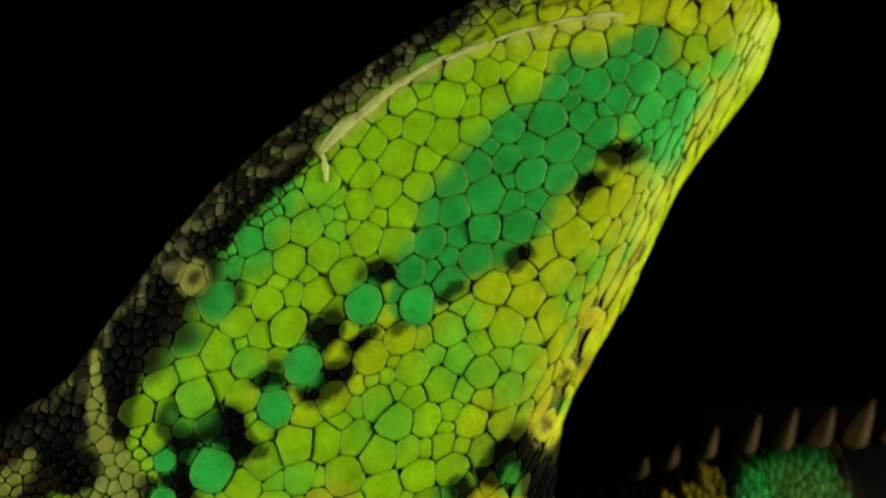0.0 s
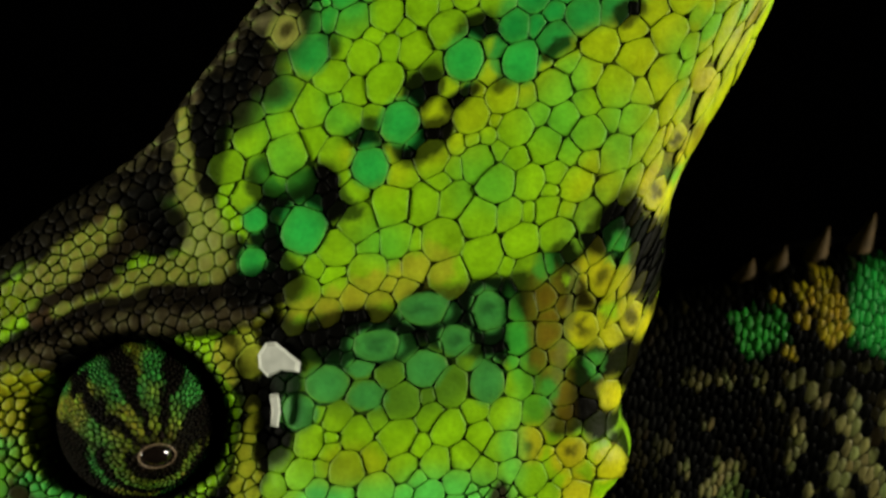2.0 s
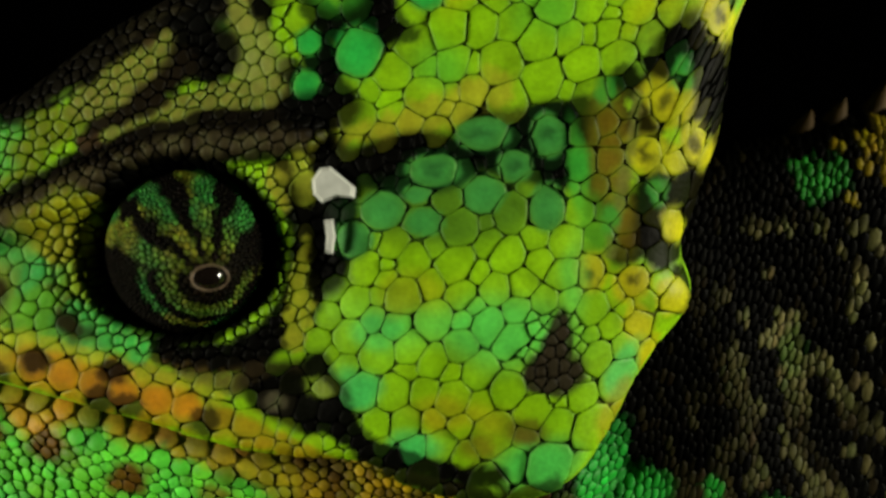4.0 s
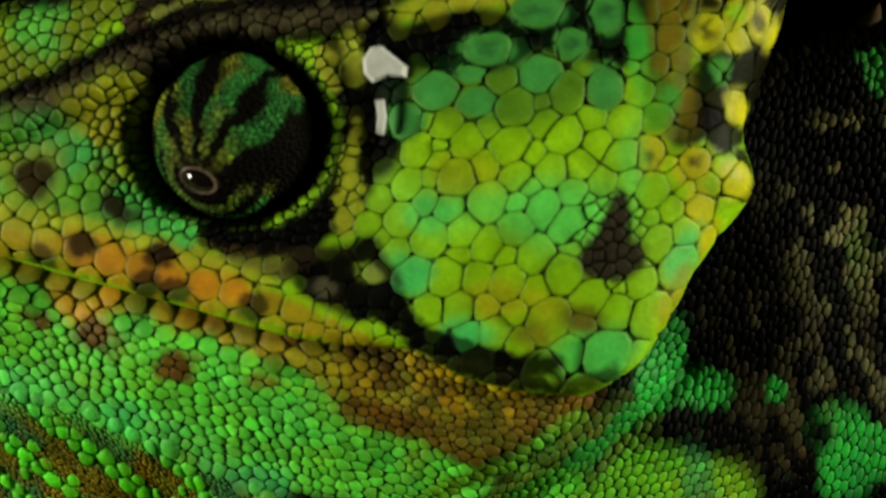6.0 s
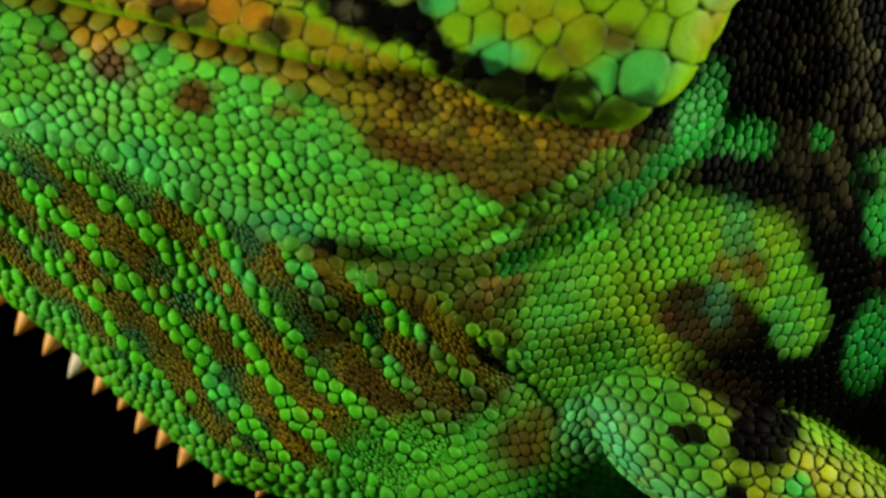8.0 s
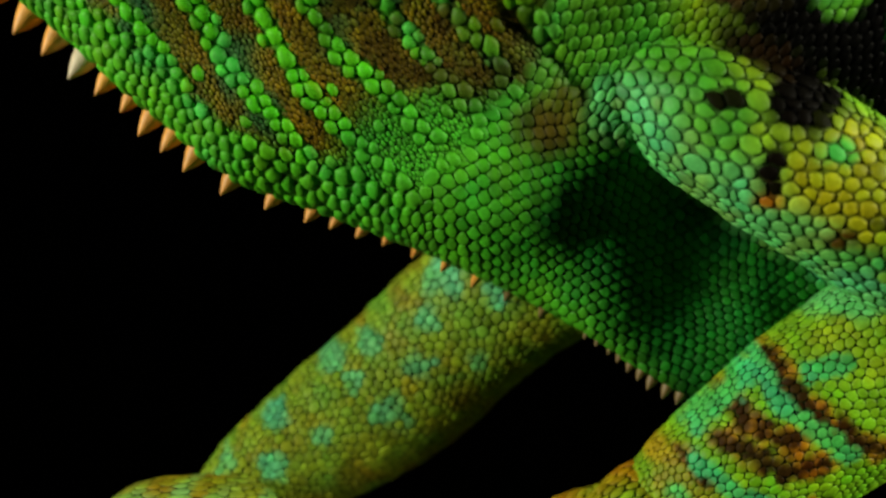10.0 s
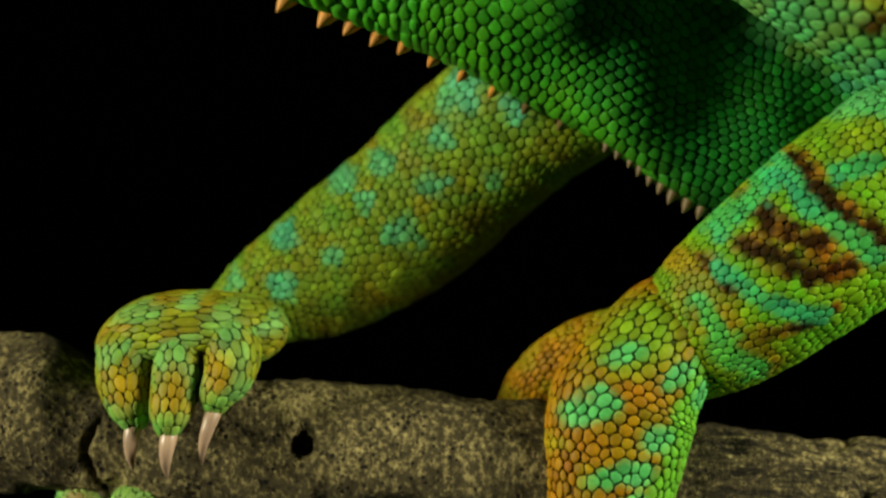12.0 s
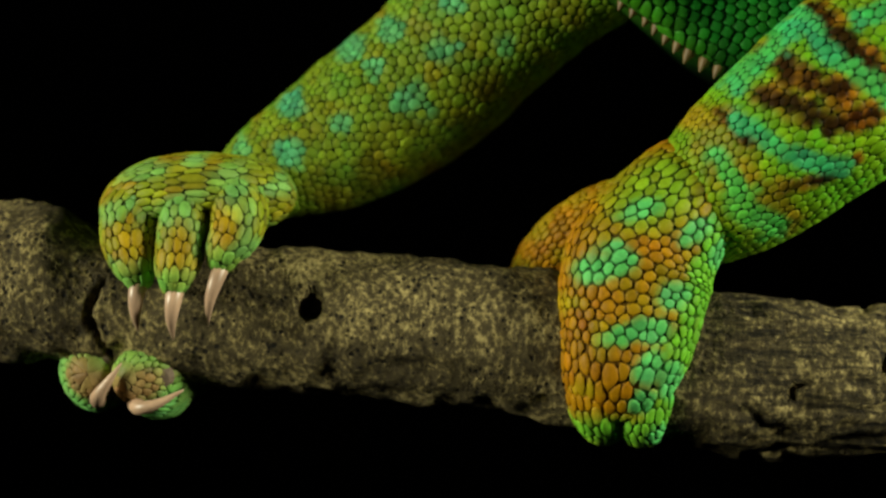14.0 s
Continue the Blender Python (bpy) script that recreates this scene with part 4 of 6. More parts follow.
def head_size(x, z):
    d = HEAD.dist(x, z)
    r = np.full(x.shape, 1.12)
    cheek = 1 - smooth(9, 13, np.hypot(x + 11, (z - 131) * 1.05))
    r = r * (1 - cheek) + 1.02 * cheek
    # a mix of large plates and small fillers
    r = np.where(value_noise(x, z, 1.3, 21) > 0.62 + 0.12 * cheek, r * 0.62, r)
    # narrow scales along the rear edge
    rear = (1 - smooth(0.5, 8.0, d)) * smooth(138, 150, z) * smooth(-20, 0, x - (z - 150) * 0.55)
    k = 1 + 1.35 * rear
    a = np.where(rear > 0.02, 62.0, 55.0)
    r = r * (1 - 0.36 * rear)
    k = np.maximum(k, 1.08)
    ridge = line_distance(x, z, FRONT_EDGE)[0]
    r = np.where(ridge < np.where(z > 176, 1.8, np.where(z > 158, 5.0, 2.4)), 0.44, r)
    r = np.where(np.hypot(x + 20.8, z - 167.6) < 2.0, 1.0, r)
    r = np.where(np.hypot(x + 27, z - 151.5) < 4.2, 0.5, r)
    r = np.where(line_distance(x, z, [(-29.2, 161), (-28, 153)])[0] < 2.0, 0.55, r)
    # small scales of brow, snout and eye rim
    front = smooth(-22, -27, x + 0.35 * (z - 140)) * (1 - smooth(150, 156, z + 0.3 * (x + 30)))
    r = np.where(front > 0.5, np.where((z > 140 + 0.3 * (x + 40)), 0.42, 0.58), r)
    dark = HEADPAINT(x, z).sum(-1) < 0.03
    r = np.where(dark, np.minimum(r, 0.5), r)
    r = np.where((line_distance(x, z, BROW)[0] < 2.6), 0.42, r)
    e = np.hypot(x - EYE_AT[0], (z - EYE_AT[1]) * 1.04)
    r = np.where((e < 10.6) & (x < -36) & (z > 131), 0.36, r)
    r = np.where(e < 9.2, 0.36, r)
    lip = line_distance(x, z, MOUTH)[0]
    r = np.where((lip < 2.6) & (x < -28), 1.05, r)
    r = np.where(np.hypot((x + 10) / 11, (z - 143) / 4.0) < 1, np.minimum(r, 1.0), r)
    r = np.where(line_distance(x, z, [(-22.2, 144.5), (-16.9, 146.2), (-10, 148)])[0] < 1.2, np.minimum(r, 0.8), r)
    corner = np.hypot((x - 3.4) / 5.6, (z - 141) / 10)
    r = np.where(corner < 1, 0.78, r)
    r = np.where((np.hypot(x + 6, z - 120.5) < 4.5), 1.15, r)
    r = np.where(np.hypot((x + 4.1) / 2.8, (z - 128.8) / 4.0) < 1, 0.4, r)
    r = np.where((x + 22.5) ** 2 / 8 + (z - 127) ** 2 / 14 < 1, 0.8, r)
    r = np.where(e < 6.7, 0, r)
    r = np.where((d < 0.3) | (x < -62), 0, r)
    return r, k, a


def lip_row(offset, pitch, radius):
    """Seeds of the square scales along the mouth."""
    line = spline(MOUTH, 200)
    way = np.gradient(line, axis=0)
    way /= np.linalg.norm(way, axis=1)[:, None]
    run = np.concatenate([[0], np.cumsum(np.linalg.norm(np.diff(line, axis=0), axis=1))])
    at = np.arange(3.0, run[-1] - 7, pitch)
    at = at + RNG.normal(0, 0.05 * pitch, len(at))
    q = np.stack([np.interp(at, run, line[:, k] + offset * (-way[:, 1], way[:, 0])[k]) for k in (0, 1)], 1)
    n = len(q)
    return q, np.full(n, radius), np.full(n, 1.06), np.full(n, -0.25)


def landmarks():
    """Seeds of the scales that stand out by their size or colour."""
    q = np.array([(x, z, 0.9 * r) for x, z, r in RINGED] + [(x, z, 0.44 * (a + b)) for x, z, a, b in TEMPLE] + [(x, z, r) for x, z, r in TEAL_SPOTS] + [(-20.8, 167.6, 1.2)])
    n = len(q)
    return q[:, :2], q[:, 2], np.concatenate([np.full(len(RINGED), 1.08), [np.sqrt(a / b) for _, _, a, b in TEMPLE], np.full(len(TEAL_SPOTS) + 1, 1.08)]), np.concatenate([np.full(len(RINGED), 1.57), np.zeros(len(TEMPLE)), np.full(len(TEAL_SPOTS) + 1, 1.2)])


def head():
    v, f = HEAD.solid(0.9)
    shade = HEADPAINT(v[:, 0], v[:, 2]) * 0.32
    ob = part("head", v, f, shade, SKIN_SOFT, CHAM, "tall casqued head with yellow and teal plates")
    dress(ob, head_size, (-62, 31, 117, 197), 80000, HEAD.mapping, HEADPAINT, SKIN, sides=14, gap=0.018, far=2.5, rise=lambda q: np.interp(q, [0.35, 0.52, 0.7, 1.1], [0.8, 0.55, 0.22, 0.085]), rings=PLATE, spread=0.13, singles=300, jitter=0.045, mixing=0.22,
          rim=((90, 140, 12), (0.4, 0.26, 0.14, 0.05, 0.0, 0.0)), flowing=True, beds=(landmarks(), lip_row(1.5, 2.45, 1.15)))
    return ob


HEAD_OB = head()


# ---- pigment of the near arm
ARMPAINT = Paint((122, 165, 30))
P = ARMPAINT
P.band([(-18, 101), (-9, 95), (-4, 93)], [6, 6.5, 4.6], (84, 164, 44), 0.4, 0.3)
P.blob(-11.5, 92.8, 2.4, 1.5, (92, 74, 20), -40, 0.6, 0.7, 0.8)
P.band([(-7.5, 92.6), (-3, 88.8), (4, 83), (12, 78)], [2.6, 3.6, 3.0, 2.0], (92, 186, 128), 0.4, 0.5)
P.field(lambda x, z: smooth(0.52, 0.66, value_noise(x, z, 1.5, 66)) * smooth(96, 93, z) * smooth(78, 82, z) * 0.35, (134, 138, 26))
P.blob(0, 91.5, 3.2, 2.6, (85, 170, 55), -30, 0.5, 0.5)
P.blob(10, 88, 5.0, 4.4, (152, 164, 20), -20, 0.4, 0.3)
P.blob(8.5, 89.2, 1.5, 0.8, (70, 190, 90), 0, 0.4, 0.4)
P.blob(3.9, 96.4, 5.0, 2.4, (26, 19, 8), -33, 0.4, 0.8)
P.blob(7.6, 93.4, 3.0, 2.2, (5, 4, 2), 0, 0.35, 0.7)
P.blob(3.9, 88.4, 0.7, 2.2, (16, 12, 6), 0, 0.3, 0.5)
P.blob(0.2, 93.0, 0.9, 0.5, (16, 12, 6), 0, 0.3, 0.5)
P.blob(13.4, 84.3, 1.7, 0.8, (16, 12, 6), 0, 0.3, 0.5)
P.blob(9.0, 82.8, 1.2, 0.6, (70, 50, 10), 0, 0.4, 0.5)
P.blob(3.6, 85.8, 1.0, 0.7, (150, 100, 18), 0, 0.4, 0.5)
P.blob(11.0, 81.2, 3.0, 1.0, (85, 180, 95), -10, 0.4, 0.5)
# forearm with dark-edged bands
P.blob(8, 64, 9, 9, (120, 186, 28), 0, 0.4, 0.3)
for line, w in (([(5.4, 73.2), (7.2, 70.2), (10.8, 67.4), (14, 66)], 1.0), ([(2.7, 69.6), (4.0, 67.6), (7.0, 66.2)], 1.2), ([(1.6, 66.2), (4.5, 65.2), (6.8, 63.9), (9.4, 64.7)], 1.0), ([(-1.3, 64.8), (0.5, 62.6)], 0.7),
                ([(9, 61.4), (6, 59.6), (3.5, 59)], 0.5)):
    P.band(line, w, (150, 105, 15), 0.6, 0.5)
    P.band(line, [w * 0.75, w * 0.65], (52, 32, 8), 0.5, 0.9)
for line, w in (([(4.5, 73.2), (6.0, 69.4), (9, 67.5), (11.7, 65.6)], 0.75), ([(-0.2, 64.3), (2.3, 62.4), (4.5, 61.3), (8.1, 60.8)], 0.75), ([(4.2, 71.8), (-0.2, 67.2)], 0.9), ([(8.5, 72), (11, 73)], 0.8)):
    P.band(line, w, (70, 182, 120), 0.35, 0.4)
P.band([(-3, 64), (0, 60), (4, 57)], [1.2, 1.4, 1.4], (150, 130, 25), 0.6, 0.6, 0.8)
P.band([(-1.5, 61.5), (1.0, 57.5), (3.0, 56)], [0.9, 1.2, 1.2], (90, 195, 100), 0.4, 0.5)

mottled(P, 210)

# ---- body, throat and neck
DEPTHS = [(-50, 116.5, 92.0), (-57, 114.5, 93.5), (-45, 116.8, 91.4), (-60, 125, 88.6), (-53, 123, 89.0), (-40, 121, 89.4), (-30, 120, 90), (-27, 116, 91.2), (-17, 117, 91.2), (-11, 116, 91.8), (-15, 113, 92.2), (-7, 114.5, 93.6), (-45, 111.5, 95.5), (-30, 109, 95.0), (-17, 108.5, 95.6),
          (-41, 104, 98.6), (-55, 106, 98.5), (-39, 95, 100.5), (-53, 99, 100), (-24, 96, 100.5), (-10, 106, 98.2), (-2, 112, 99.2), (5, 118, 101.5), (8, 126, 101.5), (20, 126, 103.5),
          (22, 146, 103), (15, 140, 103), (3, 106, 100), (4, 97, 100.5), (-15, 88, 102.5), (-27, 87, 102.5), (-7, 81, 107), (5, 76, 111), (25, 75, 110), (40, 110, 103), (70, 110, 106), (-5, 128, 101), (-3, 84, 111.5), (2, 82, 115), (8, 78, 116), (-9.5, 90, 102.4), (-5.5, 90.5, 103.5), (14, 74, 116), (1, 86.5, 113), (-1, 83, 113.5)]


def body_depth(x, z):
    num, den = np.zeros(np.shape(x)), np.zeros(np.shape(x))
    for px, pz, py in DEPTHS:
        w = 1 / ((x - px) ** 2 + (z - pz) ** 2 + 26) ** 2
        num, den = num + w * py, den + w
    y = num / den
    # folds where the neck meets the jaw
    for line, depth, width in (([(-1, 121), (-6, 115.5), (-11, 111), (-18, 107.4), (-26, 106.4)], 0.9, 0.9), ([(3, 118), (-4, 112), (-10, 108), (-18, 104.6)], 0.8, 0.8),
                               ([(-16, 99.5), (-13, 97), (-10, 94)], 0.8, 0.9)):
        y = y + depth * np.exp(-(line_distance(x, z, line)[0] / width) ** 2)
    return y


TORSO = Slab([(2, 143), (11.2, 146.5), (17.5, 148), (22.3, 149.5), (29.5, 151), (43.6, 151.7), (62, 151), (80, 146), (94, 132), (98, 112), (92, 88), (76, 70),
              (55, 63), (35, 62), (18, 63), (7, 65.5), (-0.1, 68.3), (-5.9, 71.9), (-10.2, 74.6), (-15.1, 76.9), (-22.4, 80.4), (-32.4, 84.2), (-39.6, 86.8), (-45.2, 91.2),
              (-52.5, 97.2), (-59.3, 103.0), (-65, 110), (-67, 118), (-66, 126), (-60, 129.5), (-50, 130), (-35, 127), (-20, 126), (-8, 126), (0, 133)], 240,
             body_depth, lambda x, z: 8.0 - 3.0 * smooth(-16, -8, x) * (z < 100), lambda x, z: 7.5 - 5.5 * smooth(-16, -8, x) * (z < 100), lambda x, z: 110 + 9 * smooth(-22, 2, x))


def gular_rows(x, z):
    """Distance from the bead rows of the throat pouch, 0 on a row."""
    w = x * 0.788 + z * 0.616 - 25.2 + 0.5 * np.sin((x * 0.616 - z * 0.788) * 0.25) + 1.3 * (value_noise(x, z, 5, 31) - 0.5)
    return np.abs((w / 4.1 + 0.5) % 1.0 - 0.5) * 2, w


def gular_mask(x, z):
    line = 114.4 - 0.46 * (x + 44) + 1.5 * (value_noise(x, z, 4, 8) - 0.5)
    m = smooth(1.5, -2.0, z - np.maximum(line, 100.5))
    right = -14 + 0.9 * (z - 95)
    return m * smooth(2, -3, x - np.minimum(right, -12))


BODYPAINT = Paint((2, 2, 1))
P = BODYPAINT
def flank(x, z):
    return smooth(-2, 4, x - 0.2 * (z - 120)) * smooth(96, 104, z)


P.field(lambda x, z: flank(x, z) * smooth(0.6, 0.74, value_noise(x + 0.25 * z, z * 0.3, 0.62, 3)) * smooth(0.4, 0.7, value_noise(x, z, 3.6, 5)), (27, 23, 12))
P.field(lambda x, z: flank(x, z) * smooth(0.6, 0.72, value_noise(x + 0.2 * z, z * 0.7, 1.35, 6)) * smooth(9, 16, x) * smooth(141, 137, z) * smooth(113, 117, z) * (0.45 + 0.55 * smooth(121, 129, z)), (104, 102, 74))
P.field(lambda x, z: flank(x, z) * smooth(0.6, 0.7, value_noise(x + 0.2 * z, z * 0.6, 1.5, 16)) * smooth(4, 10, x) * smooth(126, 122, z) * smooth(108, 112, z), (48, 44, 30))
P.band([(-28, 104), (-18, 102.5), (-10, 107), (-2, 114)], [3, 4, 3, 2], (80, 110, 34), 0.5, 0.5)
P.band([(-16, 104), (-9, 109), (-2, 115)], [0.7, 0.8, 0.7], (95, 75, 40), 0.5, 0.5, 0.8)
# throat pouch
def bead_rows(x, z):
    """1 on the beads of the pouch: broken single or double files, and all along its lower edge."""
    wide = 0.2 + 0.18 * value_noise(x, z, 3.0, 45)
    gap = smooth(0.1, 0.16, value_noise(x * 0.616 - z * 0.788, np.floor(gular_rows(x, z)[1] / 4.1 + 0.5) * 3.7, 2.2, 43))
    row = (1 - smooth(wide, wide + 0.1, gular_rows(x, z)[0])) * gap
    low = 1 - smooth(3.4, 5.0, TORSO.dist(x, z) + 1.6 * (value_noise(x, z, 2.0, 46) - 0.5))
    return np.maximum(row, np.maximum(low, smooth(0.86, 0.9, value_noise(x, z, 1.3, 44))))


P.field(gular_mask, (122, 108, 4))
P.field(lambda x, z: gular_mask(x, z) * smooth(0.45, 0.7, value_noise(x * 0.788 + z * 0.616, (x * 0.616 - z * 0.788) * 0.25, 0.5, 47)) * 0.7, (84, 74, 4))
for bx, bz, br in ((-52.1, 107.5, 2.0), (-50.8, 113.6, 1.5), (-43.4, 111, 1.8), (-40.0, 104.2, 2.2), (-51, 101.6, 1.6), (-45, 98.7, 2.0), (-38, 95.7, 2.1), (-31.9, 102.9, 2.3), (-26.4, 101.6, 1.8), (-34.6, 108.2, 1.6), (-29, 97, 1.6), (-45.6, 106, 1.2), (-57, 105, 1.5), (-35, 91.5, 1.6)):
    P.blob(bx, bz, br * 1.25, br * 0.9, (30, 104, 62), -52, 0.5, 0.5, 0.85)
P.field(lambda x, z: gular_mask(x, z) * bead_rows(x, z), (74, 184, 26))
P.field(lambda x, z: gular_mask(x, z) * bead_rows(x, z) * smooth(0.55, 0.75, value_noise(x, z, 3.4, 12)), (64, 178, 84))
P.field(lambda x, z: smooth(5.0, 2.0, TORSO.dist(x, z)) * smooth(0, -8, z - 108) * smooth(2, -10, x) * (0.6 + 0.4 * smooth(0.3, 0.6, value_noise(x, z, 1.5, 17))), (78, 160, 34))
# belly and chest: deep green, with the arm's shade painted in behind it
P.band([(-26, 87), (-16, 85), (-6, 81)], [5, 6.5, 7], (62, 158, 38), 0.5, 0.3)
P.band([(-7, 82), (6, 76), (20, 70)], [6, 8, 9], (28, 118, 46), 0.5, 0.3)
P.band([(-24, 88), (-18, 92), (-13, 93)], [3, 3, 2.5], (70, 175, 45), 0.6, 0.4)
P.blob(-13, 91.5, 2.6, 3.0, (75, 50, 20), 30, 0.5, 0.6, 0.9)
P.blob(-18, 96, 5, 3.0, (80, 70, 18), 0, 0.6, 0.6, 0.6)
# lower jaw
P.band([(-66, 122.5), (-52, 120.5), (-40, 117.5), (-28, 113.5), (-19, 110.2), (-14, 109.8)], [4, 5, 5.6, 4.6, 3.2, 1.2], (90, 194, 62), 0.3, 0.25)
P.band([(-62, 119), (-50, 117), (-40, 113.5), (-30, 109.5)], [1.4, 1.6, 1.8, 1.6], (80, 200, 110), 0.7, 0.4, 0.6)
P.band([(x, z - 1.3) for x, z in MOUTH], [0.5, 0.6, 0.9, 1.3, 1.8, 2.4], (150, 140, 26), 0.5, 0.6)
P.band([(x - 0.5, z - 0.6) for x, z in MOUTH], [0.6, 0.7, 0.7, 0.9, 0.9, 0.9], (98, 72, 18), 0.4, 0.6, 0.9)
P.blob(-44.5, 123.4, 2.6, 1.6, (172, 138, 18), -15, 0.3, 0.3)
P.blob(-43.3, 121.0, 2.3, 1.2, (86, 64, 14), -20, 0.4, 0.6)
P.blob(-36.8, 119.2, 1.4, 1.5, (86, 64, 14), -20, 0.4, 0.6)
P.blob(-47.5, 122.0, 1.3, 0.8, (86, 64, 14), -20, 0.4, 0.5)
P.blob(-30, 117.8, 1.3, 0.5, (110, 80, 20), 0, 0.5, 0.5, 0.8)
# jaw muscle
P.blob(-18.5, 118.2, 6.5, 2.6, (124, 116, 16), -22, 0.5, 0.7)
P.blob(-13.6, 117.2, 4.6, 2.2, (178, 138, 8), -15, 0.6, 0.6)
P.field(lambda x, z: (1 - smooth(0.8, 1.1, np.hypot((x + 16) / 8, (z - 116.5) / 3.6))) * smooth(0.5, 0.7, value_noise(x, z, 1.4, 71)) * 0.8, (70, 58, 12))
P.blob(-19.6, 114.6, 5.4, 1.0, (84, 62, 14), -15, 0.5, 0.8, 0.9)
P.blob(-12, 113.8, 4.6, 1.3, (112, 92, 18), 15, 0.6, 0.8, 0.9)
P.blob(-7.5, 115.4, 3.2, 1.1, (110, 84, 20), 32, 0.5, 0.5, 0.9)
P.blob(-22, 120.2, 2.6, 0.9, (60, 45, 25), -25, 0.5, 0.6, 0.9)
P.band([(-17, 108.8), (-11, 111.3), (-6, 115)], [0.8, 0.8, 0.7], (95, 160, 45), 0.4, 0.4, 0.9)
# neck
P.band([(-14, 106.4), (-8, 109.4), (-2, 114.6)], [1.0, 1.1, 1.0], (30, 120, 45), 0.4, 0.4)
P.blob(0.3, 117.5, 2.0, 3.8, (28, 150, 55), -22, 0.35, 0.4)
P.blob(4.0, 117.0, 2.2, 1.8, (28, 150, 55), 0, 0.35, 0.5)
P.blob(10.2, 116.6, 0.8, 1.1, (28, 140, 50), 0, 0.35, 0.3)
P.blob(16.5, 111.5, 2.6, 3.4, (28, 150, 55), 0, 0.35, 0.5)
P.blob(15.0, 101.0, 1.8, 4.5, (28, 145, 55), 0, 0.35, 0.5)
P.blob(17, 128, 0.9, 2.0, (40, 90, 20), 0, 0.5, 0.6, 0.5)
P.blob(19.6, 143.3, 1.7, 2.1, (30, 124, 40), 0, 0.3, 0.6)
P.blob(33.5, 144.6, 5.0, 4.2, (24, 136, 60), 0, 0.3, 0.5)
for bx, bz, br in ((24.4, 148.2, 0.9), (23.0, 146.4, 0.8), (25.0, 145.6, 1.0), (22.4, 144.2, 0.7), (24.3, 143.2, 0.9), (26.0, 143.6, 0.6), (20.4, 146.2, 0.5), (21, 141.4, 0.6)):
    P.blob(bx + 1.0, bz, br * 1.1, br * 1.2, (140, 122, 8), 0, 0.3, 0.5)
P.blob(34.5, 141, 3, 6, (60, 58, 8), 0, 0.4, 1.0, 0.6)
# shoulder
P.blob(1.5, 103.2, 4.6, 3.4, (50, 46, 18), 0, 0.4, 0.5)
P.band([(-8, 107.5), (-9, 102), (-5, 97), (-1, 92)], [3.2, 5.0, 4.4, 3.6], (76, 170, 44), 0.35, 0.3)
P.band([(-7, 106), (0, 109), (6, 107), (9, 102)], [2.4, 3.4, 3.4, 2.4], (94, 176, 36), 0.25, 0.3)
P.blob(-10.5, 100.5, 2.8, 5.5, (78, 172, 80), -30, 0.6, 0.4, 0.8)
P.blob(-4.6, 102.0, 2.4, 4.4, (126, 170, 20), -20, 0.6, 0.5, 0.85)
P.blob(4.6, 107.6, 3.6, 2.2, (124, 170, 22), 10, 0.6, 0.5, 0.7)
P.blob(4.0, 108.8, 1.3, 2.2, (60, 155, 100), 10, 0.6, 0.5, 0.7)
P.blob(7.5, 102.5, 1.3, 2.6, (60, 160, 80), 10, 0.5, 0.5, 0.7)
P.blob(5.2, 105.8, 1.2, 1.7, (80, 52, 20), 20, 0.5, 0.5, 0.9)
P.blob(2.4, 106.2, 0.8, 1.4, (110, 80, 24), 20, 0.5, 0.5, 0.8)
P.blob(-0.3, 101.9, 2.0, 1.5, (66, 48, 26), -25, 0.4, 0.5)
P.blob(2.5, 103.4, 1.0, 1.6, (60, 130, 110), 0, 0.5, 0.4, 0.6)
P.field(lambda x, z: smooth(0.52, 0.68, value_noise(x, z, 1.9, 57)) * smooth(-33, -28, x) * smooth(-11, -15, x) * smooth(92, 95, z) * smooth(106, 103, z) * 0.8, (64, 48, 8))
mottled(P, 200, lambda x, z: np.maximum(smooth(113, 110, z), smooth(-2, -8, x)))
P.over(lambda x, z: 1 - smooth(5.5, 7.0, line_distance(x, z, [(-7, 96.5), (3, 91), (13, 85)])[0] + 1.2 * (value_noise(x, z, 3, 51) - 0.5)), lambda x, z: ARMPAINT(x, z))


def belly_bed(x, z):
    return (z < 91 - 0.35 * (x + 10)) & (x > -22) & (gular_mask(x, z) <= 0.5) & (TORSO.dist(x, z) > -0.2)


def shoulder_bed(x, z):
    return (line_distance(x, z, [(-9, 105), (-5, 98), (3, 107), (9, 102), (3, 94)])[0] < 6) & ~belly_bed(x, z) & (gular_mask(x, z) <= 0.5)


def body_size(x, z):
    d = TORSO.dist(x, z)
    g = gular_mask(x, z)
    r = np.full(x.shape, 0.36)
    k, a = np.full(x.shape, 1.22), np.full(x.shape, 62.0)
    neck = smooth(-2, 4, x - 0.25 * (z - 112))
    k, a = np.where(neck > 0.5, 1.4, k), np.where(neck > 0.5, 76.0, a)
    jaw = (x < -8) & (z > 104) & (neck < 0.5)
    r, k, a = np.where(jaw, 0.41, r), np.where(jaw, 1.12, k), np.where(jaw, -25.0, a)
    lip = line_distance(x, z, MOUTH)[0]
    r = np.where((lip < 2.4) & (x < -26), 0.62, r)
    r = np.where((x > 22) & (z < 140), 0.46, r)
    muscle = np.hypot((x + 15) / 8, (z - 116) / 3.4) < 1
    r = np.where(muscle, 0.32, r)
    far = (x > 38) | (z < 66) | (x < -64) | (g > 0.5) | shoulder_bed(x, z) | belly_bed(x, z)
    hidden = (HEAD.dist(x, z) > 1.2)
    r = np.where((d < -0.2) | hidden | far, 0, r)
    return r, k, a


